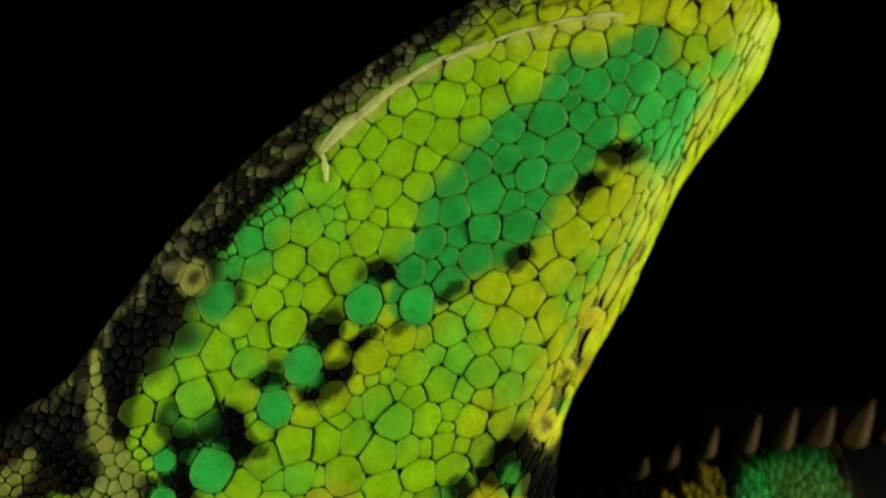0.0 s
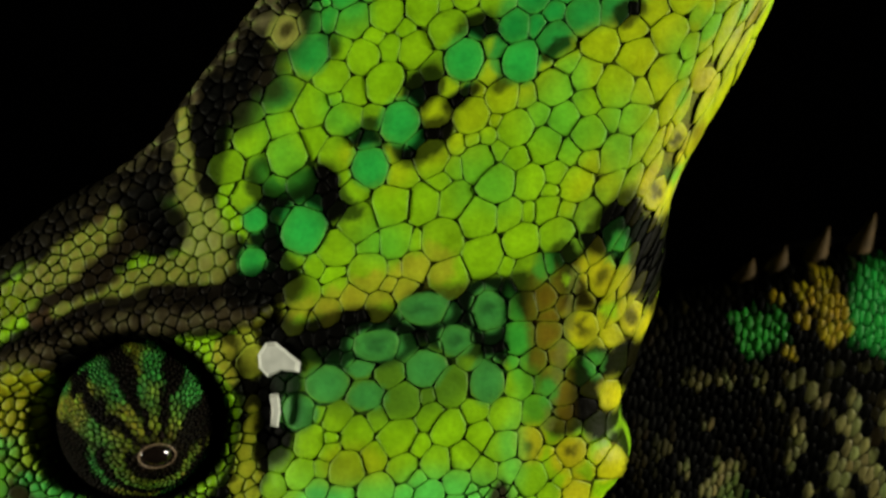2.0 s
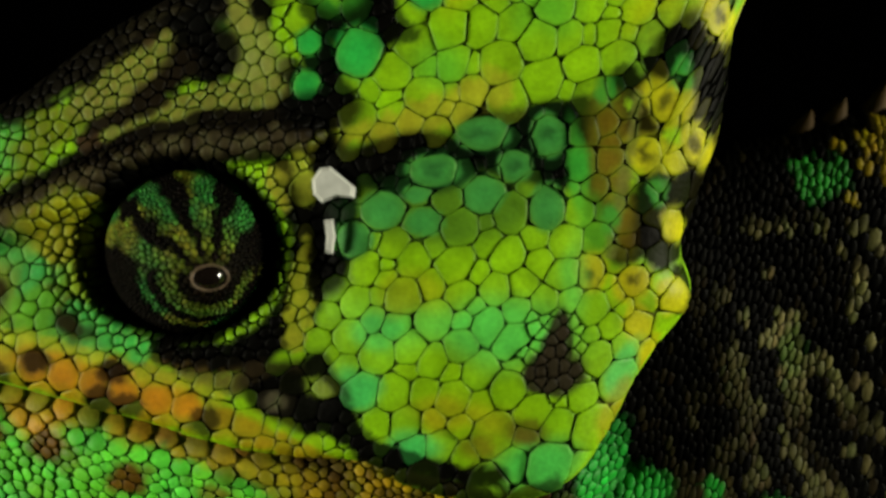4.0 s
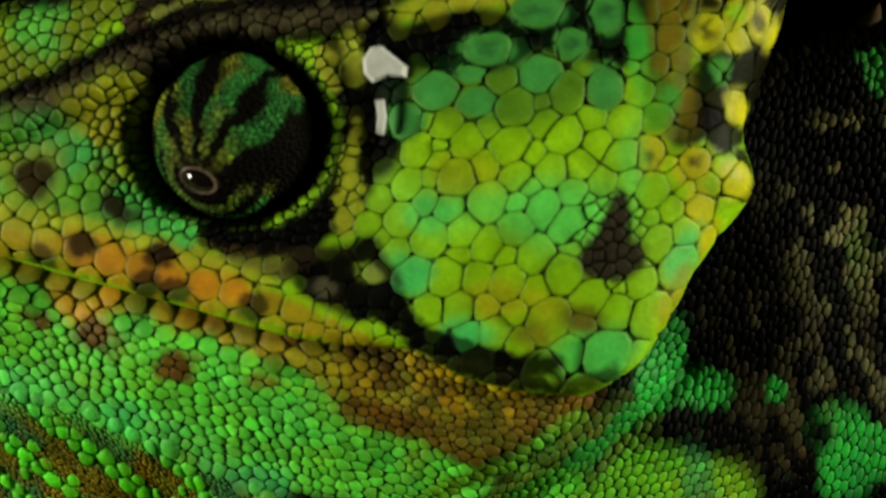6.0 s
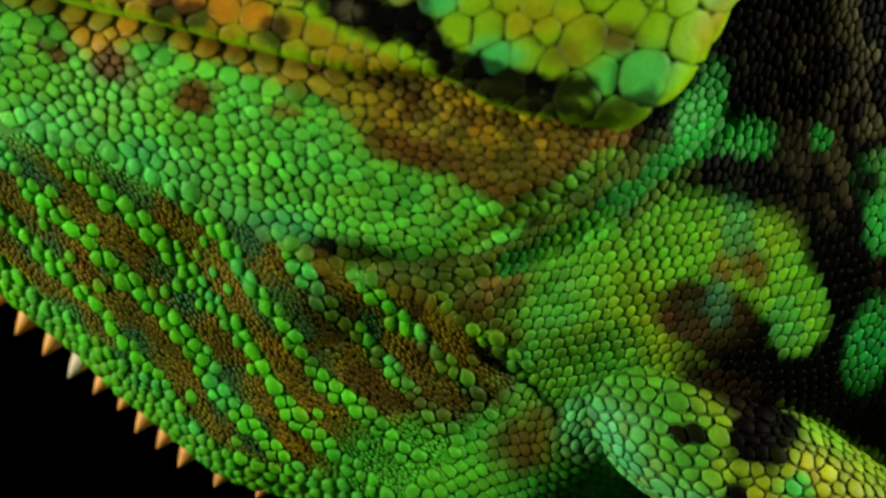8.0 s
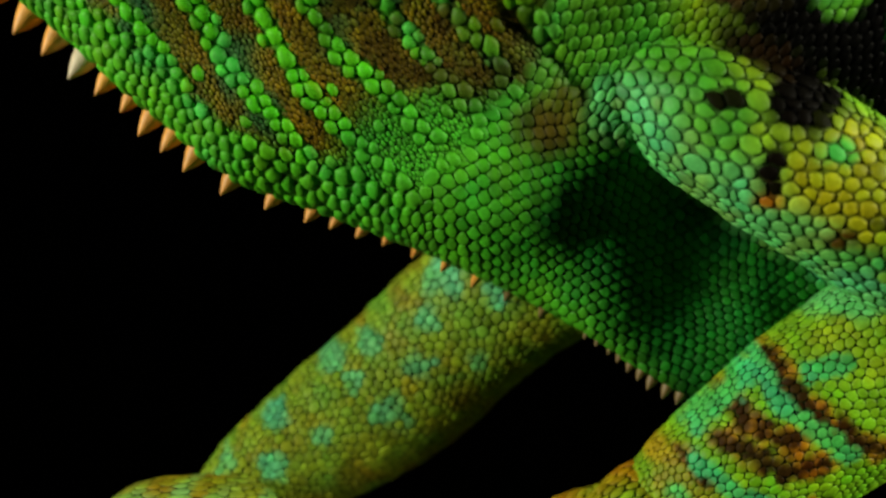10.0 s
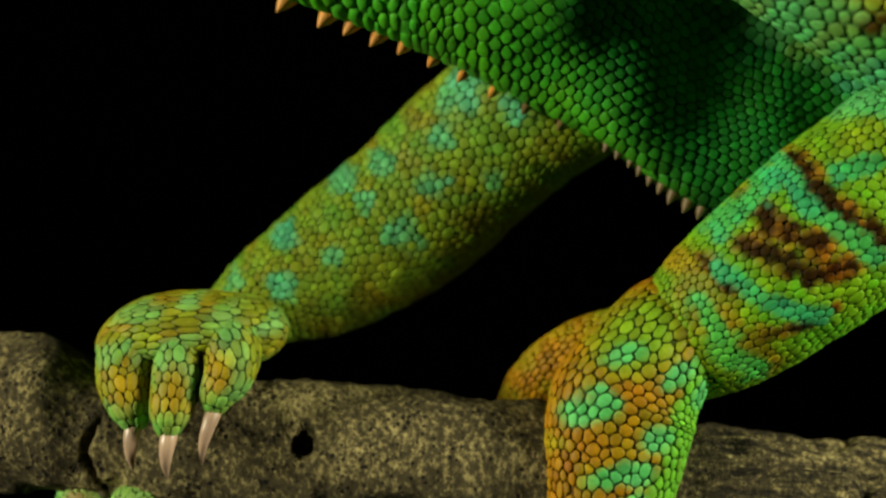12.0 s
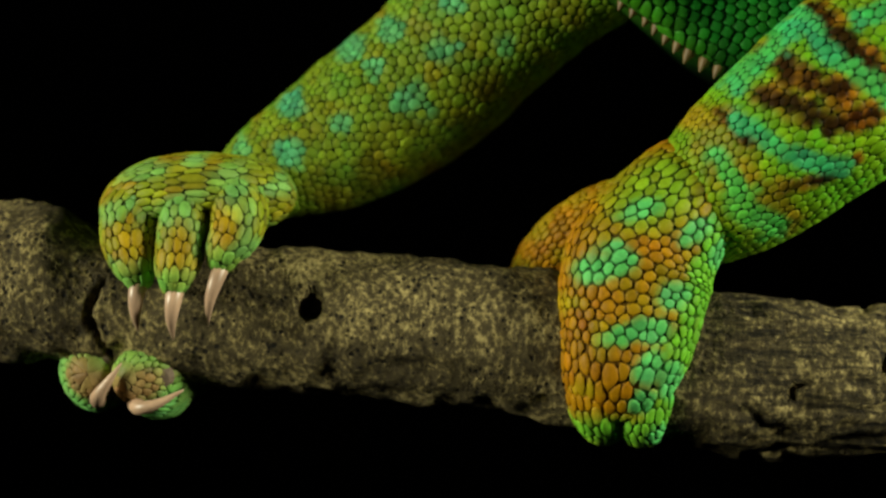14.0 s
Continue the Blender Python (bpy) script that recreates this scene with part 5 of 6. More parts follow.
def pouch_size(x, z):
    """Large beads in rows, with fine grain between them."""
    d = TORSO.dist(x, z)
    bead = bead_rows(x, z) > 0.5
    r = np.where(bead, np.where(d < 3.4, 0.34, 0.42) + 0.22 * value_noise(x, z, 2.4, 41), 0.17)
    r = np.where((gular_mask(x, z) <= 0.5) | (d < -0.2) | (x < -64), 0, r)
    return r, np.where(bead, 1.05, 1.3), np.full(x.shape, -52.0)


def torso():
    v, f = TORSO.solid(0.9)
    # skin between scales is darker; the far side's shade is painted in, nearly black
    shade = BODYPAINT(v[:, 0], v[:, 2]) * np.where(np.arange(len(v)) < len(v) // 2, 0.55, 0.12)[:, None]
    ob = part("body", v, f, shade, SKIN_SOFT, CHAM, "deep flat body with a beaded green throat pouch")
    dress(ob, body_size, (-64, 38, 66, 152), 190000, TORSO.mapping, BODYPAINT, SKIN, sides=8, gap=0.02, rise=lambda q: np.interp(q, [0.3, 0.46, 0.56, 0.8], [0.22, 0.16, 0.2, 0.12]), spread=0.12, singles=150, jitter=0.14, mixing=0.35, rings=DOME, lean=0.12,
          beds=(lip_row(-1.5, 2.2, 0.95), lip_row(-3.2, 1.7, 0.75), bed((-24, 20, 66, 116), shoulder_bed, 1.12, 0.64, 58), bed((-24, 20, 66, 96), belly_bed, 0.98, 0.82, -34)))
    dress(ob, pouch_size, (-64, 2, 78, 116), 60000, TORSO.mapping, BODYPAINT, SKIN, sides=8, gap=0.02, rise=lambda q: np.interp(q, [0.2, 0.4], [0.2, 0.42]), spread=0.12, singles=150, jitter=0.1, mixing=0.75, far=1.3)
    return ob


TORSO_OB = torso()


# ---- limbs
def limb(name, stations, coat, size, label, singles, stretch=1.1, rise=0.3, wrap=np.pi, count=60, closed=False, mixing=0.45, jitter=0.11, gap=0.02, ground=0.3):
    p, q = np.array(stations[-2], float), np.array(stations[-1], float)
    if closed:
        way = (q[:3] - p[:3]) / np.linalg.norm(q[:3] - p[:3])
        stations = list(stations) + [(*(q[:3] + way * q[3] * 0.7), q[3] * 0.62, q[4] * 0.62), (*(q[:3] + way * q[3] * 0.95), 0.12, 0.12)]
    form = Limb(stations, count)
    v, f = form.solid()
    ob = part(name, v, f, coat(v[:, 0], v[:, 2]) * ground, SKIN_SOFT, CHAM, label)

    dress(ob, None, None, 0, form.mapping, form.paint(coat), SKIN, sides=8, gap=gap, rise=rise, singles=singles, rings=DOME, jitter=jitter, mixing=mixing, passes=1,
          seeds=form.rings(size * 2 * stretch, size * 2 / stretch, wrap))
    return ob


FOOTPAINT = Paint((166, 118, 6))
P = FOOTPAINT
P.field(lambda x, z: smooth(0.5, 0.75, value_noise(x, z, 1.7, 61)) * 0.7, (150, 138, 16))
P.blob(-5, 58.5, 4.5, 2.6, (122, 172, 40), 35, 0.6, 0.5, 0.9)
P.band([(-0.6, 55), (-2.0, 50), (-3.8, 45), (-5.0, 41)], [2.0, 1.9, 1.9, 1.7], (104, 178, 50), 0.4, 0.5)
P.blob(-8.2, 39.0, 5.0, 1.8, (112, 196, 66), 0, 0.4, 0.4, 0.95)
for bx, bz, brx, brz, turn in ((-10.1, 52.4, 2.5, 1.1, 18), (-9.4, 53.8, 1.4, 0.6, 0), (-4.7, 50.2, 1.3, 1.0, 0), (-8.2, 47.2, 2.6, 0.8, 22), (-6.3, 47.4, 1.4, 1.2, 0), (-6.4, 44.6, 1.2, 1.3, 0), (-4.6, 43.4, 1.1, 1.6, 0), (-6.8, 41.8, 1.0, 1.0, 0),
                               (-3.0, 55.4, 1.8, 0.9, 30), (-0.8, 53.6, 1.0, 1.6, 0), (-7.4, 57.0, 1.8, 0.7, 20), (-5.0, 38.6, 1.2, 1.0, 0)):
    P.blob(bx, bz, brx, brz, (92, 196, 130), turn, 0.3, 0.3)
NEARHAND = FOOTPAINT

limb("upper_arm", [(-15, 113.5, 102.0, 2.6, 3.0), (-9, 110.4, 98.2, 5.0, 5.4), (-3, 107.4, 94.8, 6.0, 5.9), (3, 105.6, 91, 6.5, 6.2), (12.5, 106, 85, 6.3, 6), (20, 108, 80, 6.0, 6), (26, 110, 76.5, 5.0, 5)], ARMPAINT, 0.56,
     "yellow-green scaled upper arm with dark blotches", 150, 1.0, 0.14, gap=0.075, ground=0.5)
limb("forearm", [(27, 111, 77, 5.5, 5.5), (20, 111, 74.6, 8.0, 6.2), (12.5, 111.5, 69.8, 7.9, 6.2), (5, 112, 63.5, 7.3, 6), (0.8, 112.8, 59.6, 6.6, 5.4), (-2.6, 113.6, 56.6, 5.2, 4.8), (-5, 114, 54.6, 3.4, 3.4)],
     ARMPAINT, 0.4, "forearm with turquoise and dark brown bands", 180, 1.06, 0.12, wrap=2.2, mixing=0.2)
limb("hand", [(1.6, 115, 61.0, 2.2, 2.2), (-2.4, 113.4, 58.8, 4.6, 4.2), (-4.8, 111.6, 56.2, 5.4, 4.6), (-7.2, 110.2, 52, 6.2, 4.4), (-8.0, 108.6, 47, 5.6, 3.4), (-8.5, 108.0, 43.5, 4.7, 3.0), (-8.5, 109, 41, 4.0, 2.6)], NEARHAND, 0.47,
     "orange scaled hand with turquoise flecks wrapped round the branch", 150, 1.05, 0.16, gap=0.045)
NEAR_TOES = [limb("toe", [(-10.3, 108.5, 46, 2.4, 2.2), (-10.4, 108.0, 42, 2.4, 2.2), (-9.9, 109.0, 39.6, 2.0, 2.0), (-9.2, 111.5, 38.6, 1.6, 1.7), (-8.8, 114, 38.4, 1.2, 1.2)], NEARHAND, 0.42, "", 30, rise=0.22, closed=True),
             limb("toe", [(-6.1, 108.8, 46, 2.3, 2.2), (-6.5, 108.2, 42, 2.4, 2.2), (-6.6, 109.0, 39.6, 2.1, 2.0), (-6.0, 111.5, 38.6, 1.7, 1.7), (-5.6, 114, 38.4, 1.2, 1.2)], NEARHAND, 0.42, "", 30, rise=0.22, closed=True)]
limb("inner_toe", [(-6, 115.5, 57.0, 3.0, 3.0), (-10, 116.5, 55.6, 3.0, 3.0), (-13.6, 117.5, 53.2, 2.7, 2.7), (-15.6, 119, 50, 2.4, 2.4), (-16.4, 120, 46, 1.8, 1.8)], NEARHAND, 0.38,
     "orange inner toe behind the branch", 40)

FARPAINT = Paint((120, 152, 46))
P = FARPAINT
P.field(lambda x, z: smooth(0.45, 0.75, value_noise(x, z, 2.6, 64)) * 0.7, (112, 150, 42))
P.field(lambda x, z: smooth(0.55, 0.8, value_noise(x, z, 1.8, 65)) * 0.6, (130, 134, 24))
for bx, bz, br in ((-23.6, 74.2, 1.3), (-24.2, 70, 1.3), (-27, 65.8, 1.5), (-33, 63.5, 1.2), (-29.5, 72.3, 1.5), (-38, 65, 1.3), (-22, 78.5, 2.0), (-33, 70.6, 1.3), (-17.5, 77, 1.2), (-37.5, 60.5, 1.3), (-42, 61, 1.0), (-19, 70.5, 1.0), (-30.5, 68.5, 1.0)):
    P.blob(bx, bz, br, br, (94, 178, 138), 0, 0.3, 0.5)
for bx, bz, br in ((-26.5, 76, 1.4), (-21, 67, 1.8), (-31, 74, 1.0), (-36, 62.5, 1.2), (-34, 57.5, 2.0), (-30, 59.5, 1.6), (-14, 73.5, 1.8), (-40, 59, 1.2)):
    P.blob(bx, bz, br, br * 0.8, (138, 112, 22), 0, 0.6, 0.5, 0.5)
mottled(P, 220)
limb("foreleg", [(-7, 119, 82.4, 7.2, 5.5), (-15.4, 120, 77.9, 7.5, 5.5), (-21.2, 121, 73.1, 7.6, 5.6), (-27.2, 121, 67.3, 7.5, 5.4), (-34, 119.5, 62.4, 6.6, 5.0), (-39.4, 117.0, 59.4, 4.8, 4.2), (-42.5, 114.4, 57.8, 3.0, 3.0), (-44.6, 112.4, 57.0, 1.2, 1.2)],
     FARPAINT, 0.46, "olive-green scaled foreleg with turquoise spots", 200, 1.05, 0.12)

HANDPAINT = Paint((134, 144, 34))
P = HANDPAINT
UNDERPAINT = Paint((126, 166, 98)).blob(-52.6, 41.4, 2.0, 1.8, (150, 128, 100), 0, 0.4, 0.3).blob(-48.6, 41.0, 2.4, 1.8, (150, 128, 100), 20, 0.4, 0.3).band([(-56.5, 42), (-55, 38.6), (-50, 37.2), (-46, 39)], 1.3, (116, 184, 122), 0.6, 0.4)
P.field(lambda x, z: smooth(0.45, 0.7, value_noise(x, z, 1.5, 62)) * 0.8, (142, 128, 22))
P.field(lambda x, z: smooth(0.55, 0.75, value_noise(x, z, 1.2, 63)) * 0.85, (112, 172, 112))
for bx, bz, brx, brz, turn in ((-47.5, 58.8, 2.4, 0.8, 10), (-49.5, 55.5, 1.2, 0.8, 30), (-44.5, 56.4, 2.2, 0.6, 20), (-46.8, 50.8, 1.5, 1.3, 0), (-43.4, 50.2, 1.5, 1.3, 0), (-40.2, 52.4, 1.4, 1.2, 0), (-40.5, 58.6, 1.6, 1.0, 40), (-42.5, 54.4, 1.2, 0.6, 0),
                               (-46, 54.0, 1.6, 0.5, -20), (-38.6, 55.5, 0.8, 1.2, 0), (-52.8, 38.6, 2.6, 1.4, 0), (-47.6, 39.4, 2.6, 1.4, 20), (-55.4, 41, 1.4, 1.6, 0)):
    P.blob(bx, bz, brx, brz, (114, 178, 110), turn, 0.5, 0.4, 0.75)
for bx, bz in ((-47.3, 50.6), (-44.0, 50.2), (-40.4, 52.0)):
    P.blob(bx, bz - 0.2, 1.5, 1.0, (122, 192, 108), 0, 0.5, 0.4, 0.8)
    P.blob(bx + 0.2, bz + 2.4, 1.3, 1.9, (172, 142, 20), 0, 0.6, 0.4, 0.8)
limb("hand", [(-38.2, 113.5, 57.0, 1.6, 1.6), (-39.2, 111.6, 57.1, 2.8, 3.4), (-41.4, 109.9, 57.1, 3.3, 4.6), (-44.2, 108.8, 57.0, 3.5, 4.8), (-47.4, 108.7, 56.5, 3.4, 4.6), (-49.8, 109.2, 55.6, 2.7, 3.6), (-51.0, 110, 54.8, 1.2, 1.6)], HANDPAINT, 0.46,
     "olive and orange scaled hand hooked over the branch", 150, 1.15, 0.15, jitter=0.16)
FAR_TOES = [limb("toe", q, HANDPAINT, 0.45, "", 30, 1.1, rise=0.14, closed=True, jitter=0.14) for q in (
    [(-48.0, 108.2, 57.2, 1.8, 2.2), (-48.6, 106.3, 55.4, 2.45, 2.5), (-48.4, 104.9, 53.4, 2.35, 2.2), (-47.7, 104.0, 51.5, 1.85, 1.8), (-47.3, 103.9, 50.4, 1.3, 1.3)],
    [(-44.2, 107.8, 57.2, 1.7, 2.2), (-44.0, 105.8, 55.2, 2.0, 2.5), (-43.9, 104.3, 53.0, 1.95, 2.1), (-44.0, 103.4, 51.2, 1.7, 1.7), (-44.1, 103.3, 50.1, 1.25, 1.25)],
    [(-40.6, 108.4, 57.4, 1.9, 2.2), (-39.8, 106.4, 55.8, 2.3, 2.5), (-39.7, 105.0, 54.2, 2.1, 2.1), (-40.3, 104.2, 52.7, 1.6, 1.7), (-40.6, 104.1, 51.7, 1.05, 1.15)])]
UNDER_TOES = [limb("under_toe", [(-50, 117, 44.8, 3, 3), (-53.4, 113, 41.6, 3.1, 3), (-53.0, 109.4, 41.4, 3.4, 3.0), (-52.6, 107.6, 41.7, 2.5, 2.2)], UNDERPAINT, 0.36, "pale toe curled under the branch", 20, closed=True),
              limb("under_toe", [(-45.5, 117, 44.8, 3, 3), (-47.6, 113, 42.0, 4.0, 3.4), (-47.6, 109.4, 41.6, 4.0, 3.0), (-48.2, 107.6, 41.7, 2.9, 2.5)], UNDERPAINT, 0.36, "pale toe curled under the branch", 20, closed=True)]


def claw(toe, points, width):
    v, f = horn(points, [width, width * 0.85, width * 0.55, 0.06], 10)
    part("claw", v, f, None, CLAW, toe, "pale pinkish horn claw")


claw(FAR_TOES[0], [(-47.1, 104.4, 50.6), (-47.2, 103.3, 49.2), (-47.3, 103.3, 47.5), (-47.4, 104.2, 45.9)], 0.8)
claw(FAR_TOES[1], [(-44.0, 103.9, 50.2), (-44.0, 102.8, 48.8), (-44.2, 102.9, 47.1), (-44.4, 104.0, 45.4)], 0.8)
claw(FAR_TOES[2], [(-40.4, 104.4, 52.0), (-40.7, 103.2, 50.4), (-41.2, 103.2, 48.6), (-41.7, 104.5, 46.6)], 0.72)
claw(UNDER_TOES[0], [(-51.6, 106.4, 39.6), (-51.0, 104.8, 40.3), (-50.0, 104.4, 41.6), (-48.9, 104.5, 43.2)], 0.7)
claw(UNDER_TOES[1], [(-48.3, 106.2, 39.5), (-47.4, 104.9, 39.5), (-45.8, 104.7, 40.0), (-43.9, 105.2, 41.1)], 0.72)
claw(NEAR_TOES[1], [(-5.2, 112.5, 38.2), (-4.6, 111.6, 38.0), (-4.0, 111.8, 38.4), (-3.5, 113, 39.2)], 0.7)


def toe_pad(toe, at, size):
    th, ph = np.meshgrid(np.linspace(0.02, np.pi - 0.02, 14), np.arange(24) * np.pi / 12, indexing="ij")
    v = np.stack([at[0] + size[0] * np.sin(th) * np.cos(ph), at[1] + size[1] * np.cos(th), at[2] + size[2] * np.sin(th) * np.sin(ph)], -1).reshape(-1, 3)
    f = [(i * 24 + j, (i + 1) * 24 + j, (i + 1) * 24 + (j + 1) % 24, i * 24 + (j + 1) % 24) for i in range(13) for j in range(24)]
    part("toe_pad", v, f, np.tile(lin(124, 108, 90), (len(v), 1)), SKIN_SOFT, toe, "soft pinkish grey toe pad")


toe_pad(UNDER_TOES[0], (-51.9, 107.1, 42.2), (1.7, 0.9, 1.7))
toe_pad(UNDER_TOES[1], (-47.5, 107.1, 41.8), (2.2, 0.9, 1.5))


# ---- spikes
def spike(at, tip, width, material, label=""):
    a, t = np.array(at, float), np.array(tip, float)
    v, f = horn([a, a + (t - a) * 0.4, a + (t - a) * 0.75, t], [width, width * 0.72, width * 0.36, 0.05], 8)
    part("spike", v, f, None, material, CHAM, label)


def crest():
    tips = ((-61.4, 101.3, 2.4), (-59.2, 98.9, 2.4), (-56.6, 97.1, 2.3), (-54.2, 95.1, 2.3), (-51.8, 93.7, 2.0), (-49.5, 92.3, 2.0), (-47.9, 90.3, 2.2), (-45.9, 88.9, 2.0), (-43.9, 87.3, 2.0), (-40.9, 85.4, 1.8), (-37.3, 84.2, 1.6),
            (-34.0, 83.1, 1.5), (-31.9, 82.6, 1.4), (-29.7, 81.8, 1.4), (-27.4, 81.2, 1.2), (-24.8, 80.2, 0.9), (-22.2, 79.0, 0.8), (-19.5, 77.7, 0.8), (-16.6, 76.4, 0.8), (-13.5, 75.1, 0.8))
    for k, (x, z, s) in enumerate(tips):
        y = np.interp(x, [-44, -28, -10], [107.2, 112.3, 113.5])
        s = s * (0.85 if x > -31 or x < -44 else 1.0)
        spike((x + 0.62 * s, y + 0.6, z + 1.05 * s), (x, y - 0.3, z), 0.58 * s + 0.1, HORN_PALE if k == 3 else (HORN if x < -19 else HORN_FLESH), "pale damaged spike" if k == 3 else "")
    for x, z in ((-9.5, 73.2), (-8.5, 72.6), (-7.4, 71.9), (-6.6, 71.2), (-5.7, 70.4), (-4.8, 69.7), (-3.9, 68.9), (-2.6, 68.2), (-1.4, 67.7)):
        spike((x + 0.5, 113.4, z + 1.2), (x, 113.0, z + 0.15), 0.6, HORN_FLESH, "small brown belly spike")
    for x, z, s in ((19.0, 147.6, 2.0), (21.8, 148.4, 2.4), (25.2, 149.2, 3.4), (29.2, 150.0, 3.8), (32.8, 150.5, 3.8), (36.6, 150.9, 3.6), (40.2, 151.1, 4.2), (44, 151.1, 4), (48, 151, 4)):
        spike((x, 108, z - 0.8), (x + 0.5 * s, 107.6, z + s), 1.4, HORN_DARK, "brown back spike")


crest()


# ---- eye
def eye():
    R = 6.6
    centre = np.array((EYE_AT[0], 93.4, EYE_AT[1]))
    ob = new("eye_turret")
    ob.parent = CHAM
    ob.location = Vector((centre - BASE[CHAM]) * 0.001)
    BASE[ob] = np.zeros(3)

    def ball(u, v, h):
        """Plane of equal steps from the pupil outwards to the globe; the pupil faces -y."""
        rho = np.hypot(u, v)
        th = np.clip(rho / R, 0, 3.1)
        cone = R + 0.9 * np.exp(-(th / 0.45) ** 2) + h
        s = np.where(rho > 1e-6, np.sin(th) / np.maximum(rho, 1e-6), 0)
        return np.stack([u * s * cone, -np.cos(th) * cone, v * s * cone], -1)

    def stripes(u, v):
        phi, rho = np.degrees(np.arctan2(v, u)), np.hypot(u, v)
        wander = 14 * (value_noise(u, v, 1.3, 4) - 0.5)
        g = np.zeros(np.shape(u))
        for angle, width in ((58, 11), (94, 10), (127, 9), (162, 11)):
            off = (phi + wander - angle + 180) % 360 - 180
            g = np.maximum(g, 1 - smooth(width * 0.75, width * 1.25, np.abs(off)))
        # arcs below the pupil
        below = smooth(10, -15, phi) + smooth(172, 190, phi)
        ring = (1 - smooth(0.5, 0.8, np.abs(rho - 2.9 + 0.6 * (value_noise(u, v, 1.5, 5) - 0.5)))) + 0.8 * (1 - smooth(0.35, 0.6, np.abs(rho - 4.9)))
        g = np.maximum(g * (1 - 0.7 * np.clip(below, 0, 1)), ring * np.clip(below, 0, 1) * 0.85)
        g = g * (0.75 + 0.5 * (value_noise(u, v, 0.7, 8) - 0.5))
        green = lin(104, 118, 16) * (1 - smooth(1.5, 5, rho))[..., None] + lin(46, 122, 46) * smooth(1.5, 5, rho)[..., None]
        yel = smooth(0.5, 0.75, value_noise(u, v, 2.3, 6))[..., None]
        green = green * (1 - yel) + lin(112, 122, 24) * yel
        dark = lin(8, 6, 3)
        out = dark + (green - dark) * g[..., None]
        hood = (smooth(2.2, 1.3, rho) * 0.8)[..., None]
        return out * (1 - hood) + lin(22, 17, 9) * hood

    def size(u, v):
        rho = np.hypot(u, v)
        r = np.full(u.shape, 0.18)
        r = np.where((rho < 1.15) | (rho > 11.5), 0, r)
        return r, np.full(u.shape, 1.2), np.degrees(np.arctan2(v, u))

    n, m = 26, 48
    rows = [ball(np.cos(np.arange(m) * 2 * np.pi / m) * q, np.sin(np.arange(m) * 2 * np.pi / m) * q, -0.08) for q in np.linspace(1.0, R * 3.0, n)]
    v = np.concatenate(rows)
    f = [(i * m + j, i * m + (j + 1) % m, (i + 1) * m + (j + 1) % m, (i + 1) * m + j) for i in range(n - 1) for j in range(m)] + [tuple((n - 1) * m + j for j in range(m))]
    part("eyelid", v, f, np.tile(lin(18, 16, 8), (len(v), 1)), SKIN_SOFT, ob, "cone-shaped eyelid with radiating green and black stripes")
    lid = ob.children[0]
    dress(lid, size, (-11.5, 11.5, -11.5, 11.5), 36000, ball, stripes, SKIN, sides=7, gap=0.03, rise=0.4, spread=0.15, singles=0, jitter=0.22)
    # the small opening with its wet ball
    wet = bpy.data.materials.new("wet_eyeball")
    wet.use_nodes = True
    b = wet.node_tree.nodes["Principled BSDF"]
    b.inputs["Base Color"].default_value, b.inputs["Roughness"].default_value = (0.006, 0.004, 0.003, 1), 0.05
    b.inputs["Specular IOR Level"].default_value = 0.8
    q = [(np.sin(t) * 1.35 * np.cos(p), -R - 0.3 - np.cos(t) * 1.0, np.sin(t) * 0.95 * np.sin(p)) for t in np.linspace(0.02, 2.2, 10) for p in np.arange(20) * np.pi / 10]
    f = [(i * 20 + j, i * 20 + (j + 1) % 20, (i + 1) * 20 + (j + 1) % 20, (i + 1) * 20 + j) for i in range(9) for j in range(20)] + [tuple(range(20))[::-1]]
    part("pupil", q, f, None, wet, ob, "small glossy black pupil")
    rim_mat = plain_material("eyelid_rim", (0.16, 0.11, 0.07), 0.4, 0.3, 1500, 0.3, 0.2)
    rv, rf = [], []
    for i in range(28):
        p = i * 2 * np.pi / 28
        for j in range(8):
            t = j * np.pi / 4
            rr = 1.0 + 0.06 * np.cos(t)
            rv.append((1.36 * rr * np.cos(p), -R - 0.84 + 0.06 * np.sin(t), 0.98 * rr * np.sin(p)))
    rf = [(i * 8 + j, i * 8 + (j + 1) % 8, ((i + 1) % 28) * 8 + (j + 1) % 8, ((i + 1) % 28) * 8 + j) for i in range(28) for j in range(8)]
    part("eyelid_rim", rv, rf, None, rim_mat, ob, "brown rim round the pupil")
    return ob


EYE_OB = eye()


# ---- flakes of shed skin behind the eye
def flake(points, y, thick=0.25):
    c = np.mean(points, 0)
    n = len(points)
    v = [(x, y + 0.35, z) for x, z in points] + [(c[0] + (x - c[0]) * 0.8, y, c[1] + (z - c[1]) * 0.8) for x, z in points] + [(c[0], y - 0.1, c[1])]
    f = [(i, (i + 1) % n, n + (i + 1) % n, n + i) for i in range(n)] + [(n + i, n + (i + 1) % n, 2 * n) for i in range(n)] + [tuple(range(n))[::-1]]
    part("shed_flake", v, f, None, FLAKE, CHAM, "white flake of shed skin", True)


flake([(-22.6, 142.0), (-22.0, 142.9), (-21.2, 143.0), (-20.2, 142.2), (-19.2, 141.4), (-19.3, 140.6), (-20.6, 140.7), (-21.8, 140.2), (-22.5, 140.9)], 89.9)
flake([(-21.6, 138.9), (-20.9, 139.0), (-20.7, 137.6), (-20.9, 136.3), (-21.5, 136.4), (-21.4, 137.8)], 89.6)


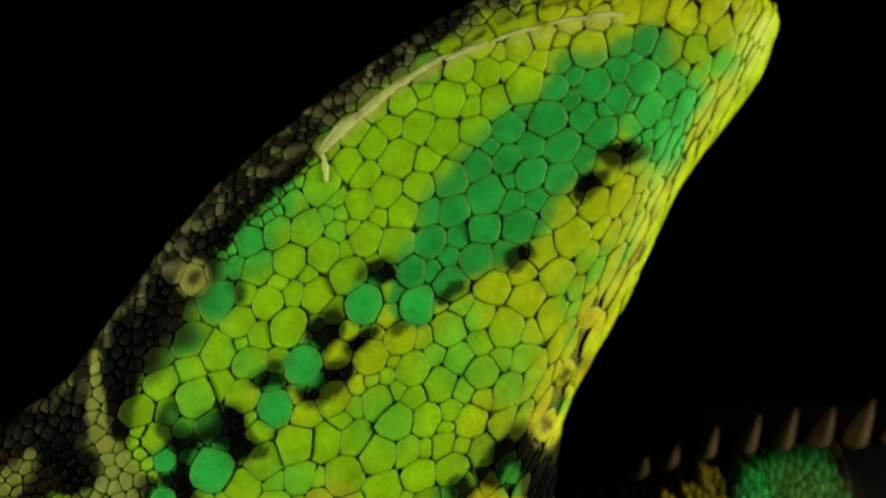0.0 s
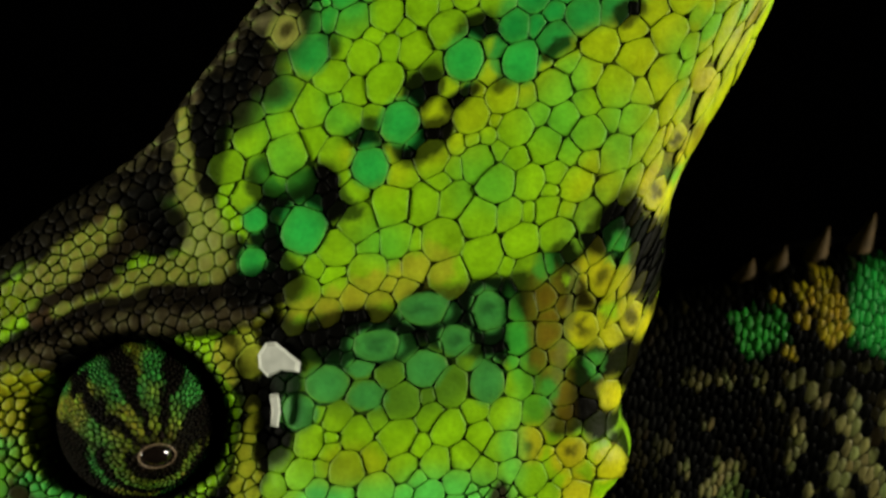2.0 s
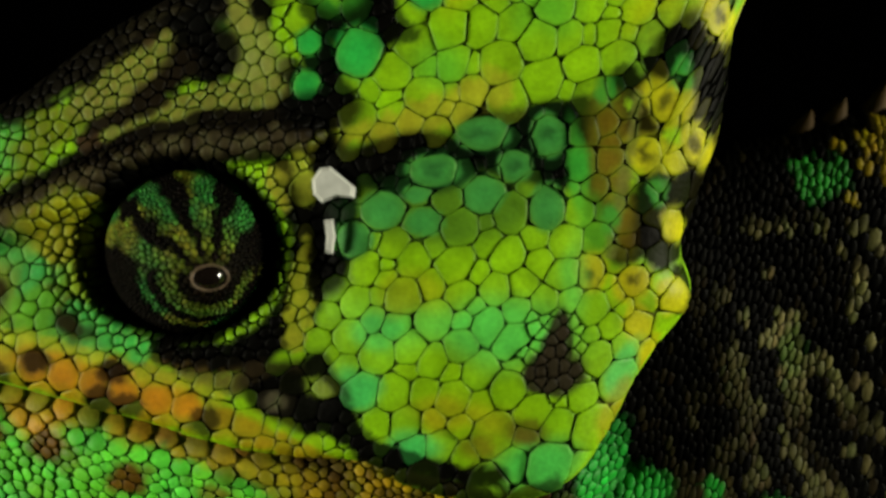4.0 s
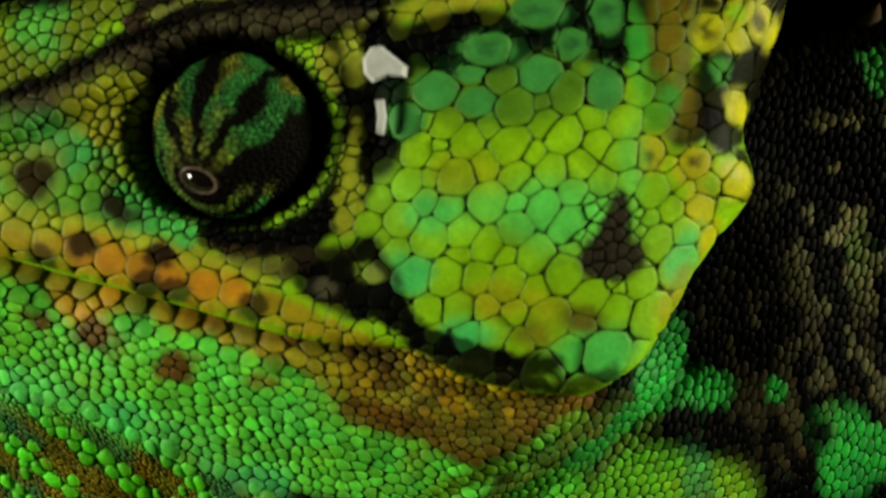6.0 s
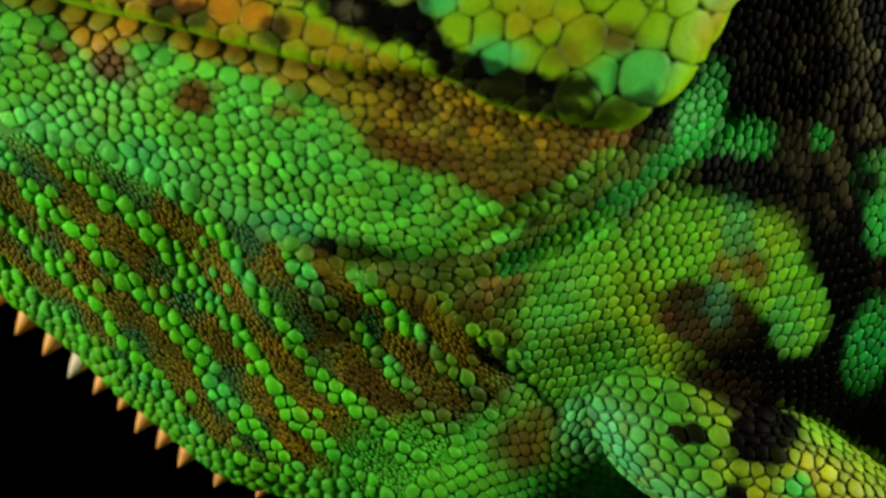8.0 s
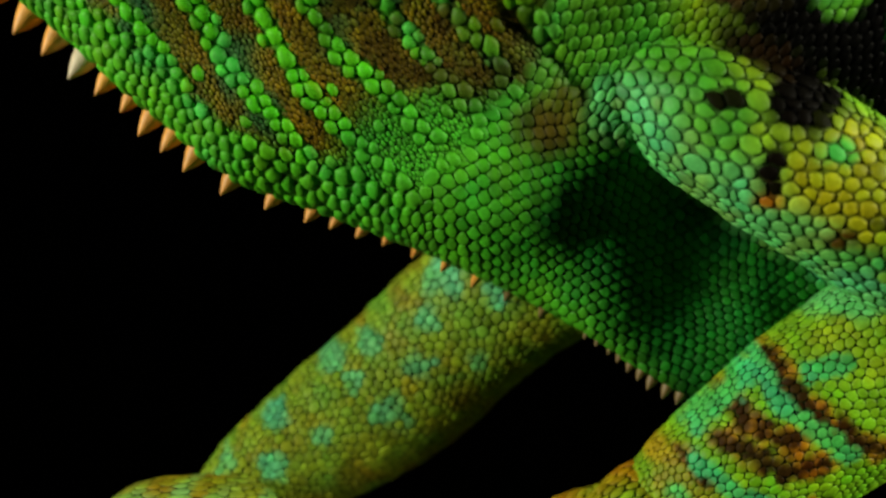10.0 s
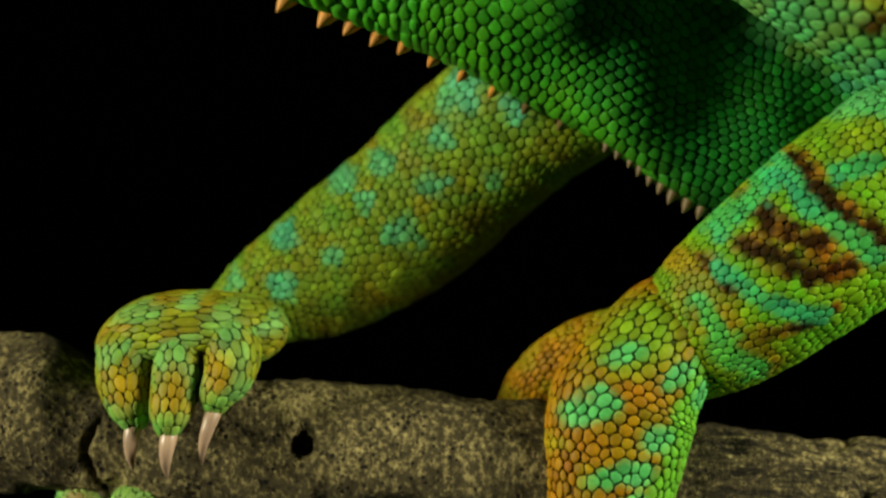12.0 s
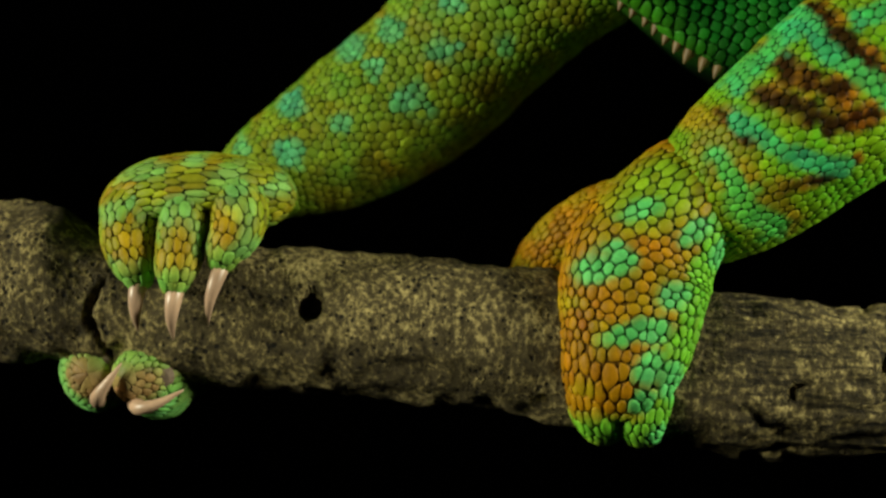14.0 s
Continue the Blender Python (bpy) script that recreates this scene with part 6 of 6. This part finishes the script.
def sliver(a, b, width, bulge):
    """A thin strip of shed skin lying along the casque from a to b."""
    n = 9
    t = np.linspace(0, 1, n)
    way = np.array(b, float) - np.array(a, float)
    side = np.array([-way[1], way[0]]) / np.hypot(*way)
    mid = np.array(a)[None] + t[:, None] * way + (np.sin(np.pi * t) * bulge)[:, None] * side
    half = width * (0.15 + 0.85 * np.sin(np.pi * t) ** 0.6) * (0.8 + 0.4 * value_noise(t * 9, t * 0 + a[0], 1.0, 88))
    q = np.stack([mid - half[:, None] * side, mid, mid + half[:, None] * side], 1)
    top = HEAD.mapping(q[..., 0], q[..., 1], np.array([0.16, 0.34, 0.2])[None] * np.ones((n, 1)))
    low = HEAD.mapping(q[..., 0], q[..., 1], np.full((n, 3), -0.05))
    v = np.concatenate([top.reshape(-1, 3), low.reshape(-1, 3)])
    f, m = [], 3 * n
    for i in range(n - 1):
        for j in range(2):
            c = 3 * i + j
            f += [(c, c + 1, c + 4, c + 3), (m + c, m + c + 3, m + c + 4, m + c + 1)]
        f += [(3 * i, 3 * i + 3, m + 3 * i + 3, m + 3 * i), (3 * i + 2, m + 3 * i + 2, m + 3 * i + 5, 3 * i + 5)]
    part("shed_strip", v, f, None, STRIP, HEAD_OB, "pale yellowish strip of shed skin")


for strip in (((-10.4, 178.0), (-6.8, 181.6), 0.5, 0.2), ((-7.2, 180.9), (-4.0, 183.6), 0.42, 0.2), ((-5.4, 183.0), (-2.0, 185.2), 0.3, -0.1), ((-3.0, 184.4), (0.8, 186.6), 0.26, 0.15),
              ((0.2, 186.0), (3.8, 187.6), 0.26, 0.1), ((4.2, 187.7), (8.4, 189.0), 0.2, 0.15), ((8.8, 189.2), (12.6, 189.9), 0.22, 0.1), ((12.2, 189.9), (15.6, 190.2), 0.26, 0.1), ((-10.2, 178.2), (-9.8, 175.6), 0.22, 0.1)):
    sliver(*strip)


# ---------------------------------------------------------------- what moves
def motions():
    c = EYE_OB.location.copy()

    def gaze(right, down, roll=0):
        """The turret turned so that its pupil looks this far to the right and down, and leans over, in degrees."""
        return Matrix.Translation(c) @ Matrix.Rotation(radians(right), 4, "Z") @ Matrix.Rotation(radians(down), 4, "X") @ Matrix.Rotation(radians(roll), 4, "Y")

    first, second = gaze(26, 15.5), gaze(-8, 30, 22)
    walk(EYE_OB, [(0.0, first), (5.2, first), (5.3, gaze(24, 16.5)), (5.5, gaze(-14, 31, 24)), (6.0, gaze(-12, 30.5, 23)), (6.5, second), (14.0, second)])


motions()
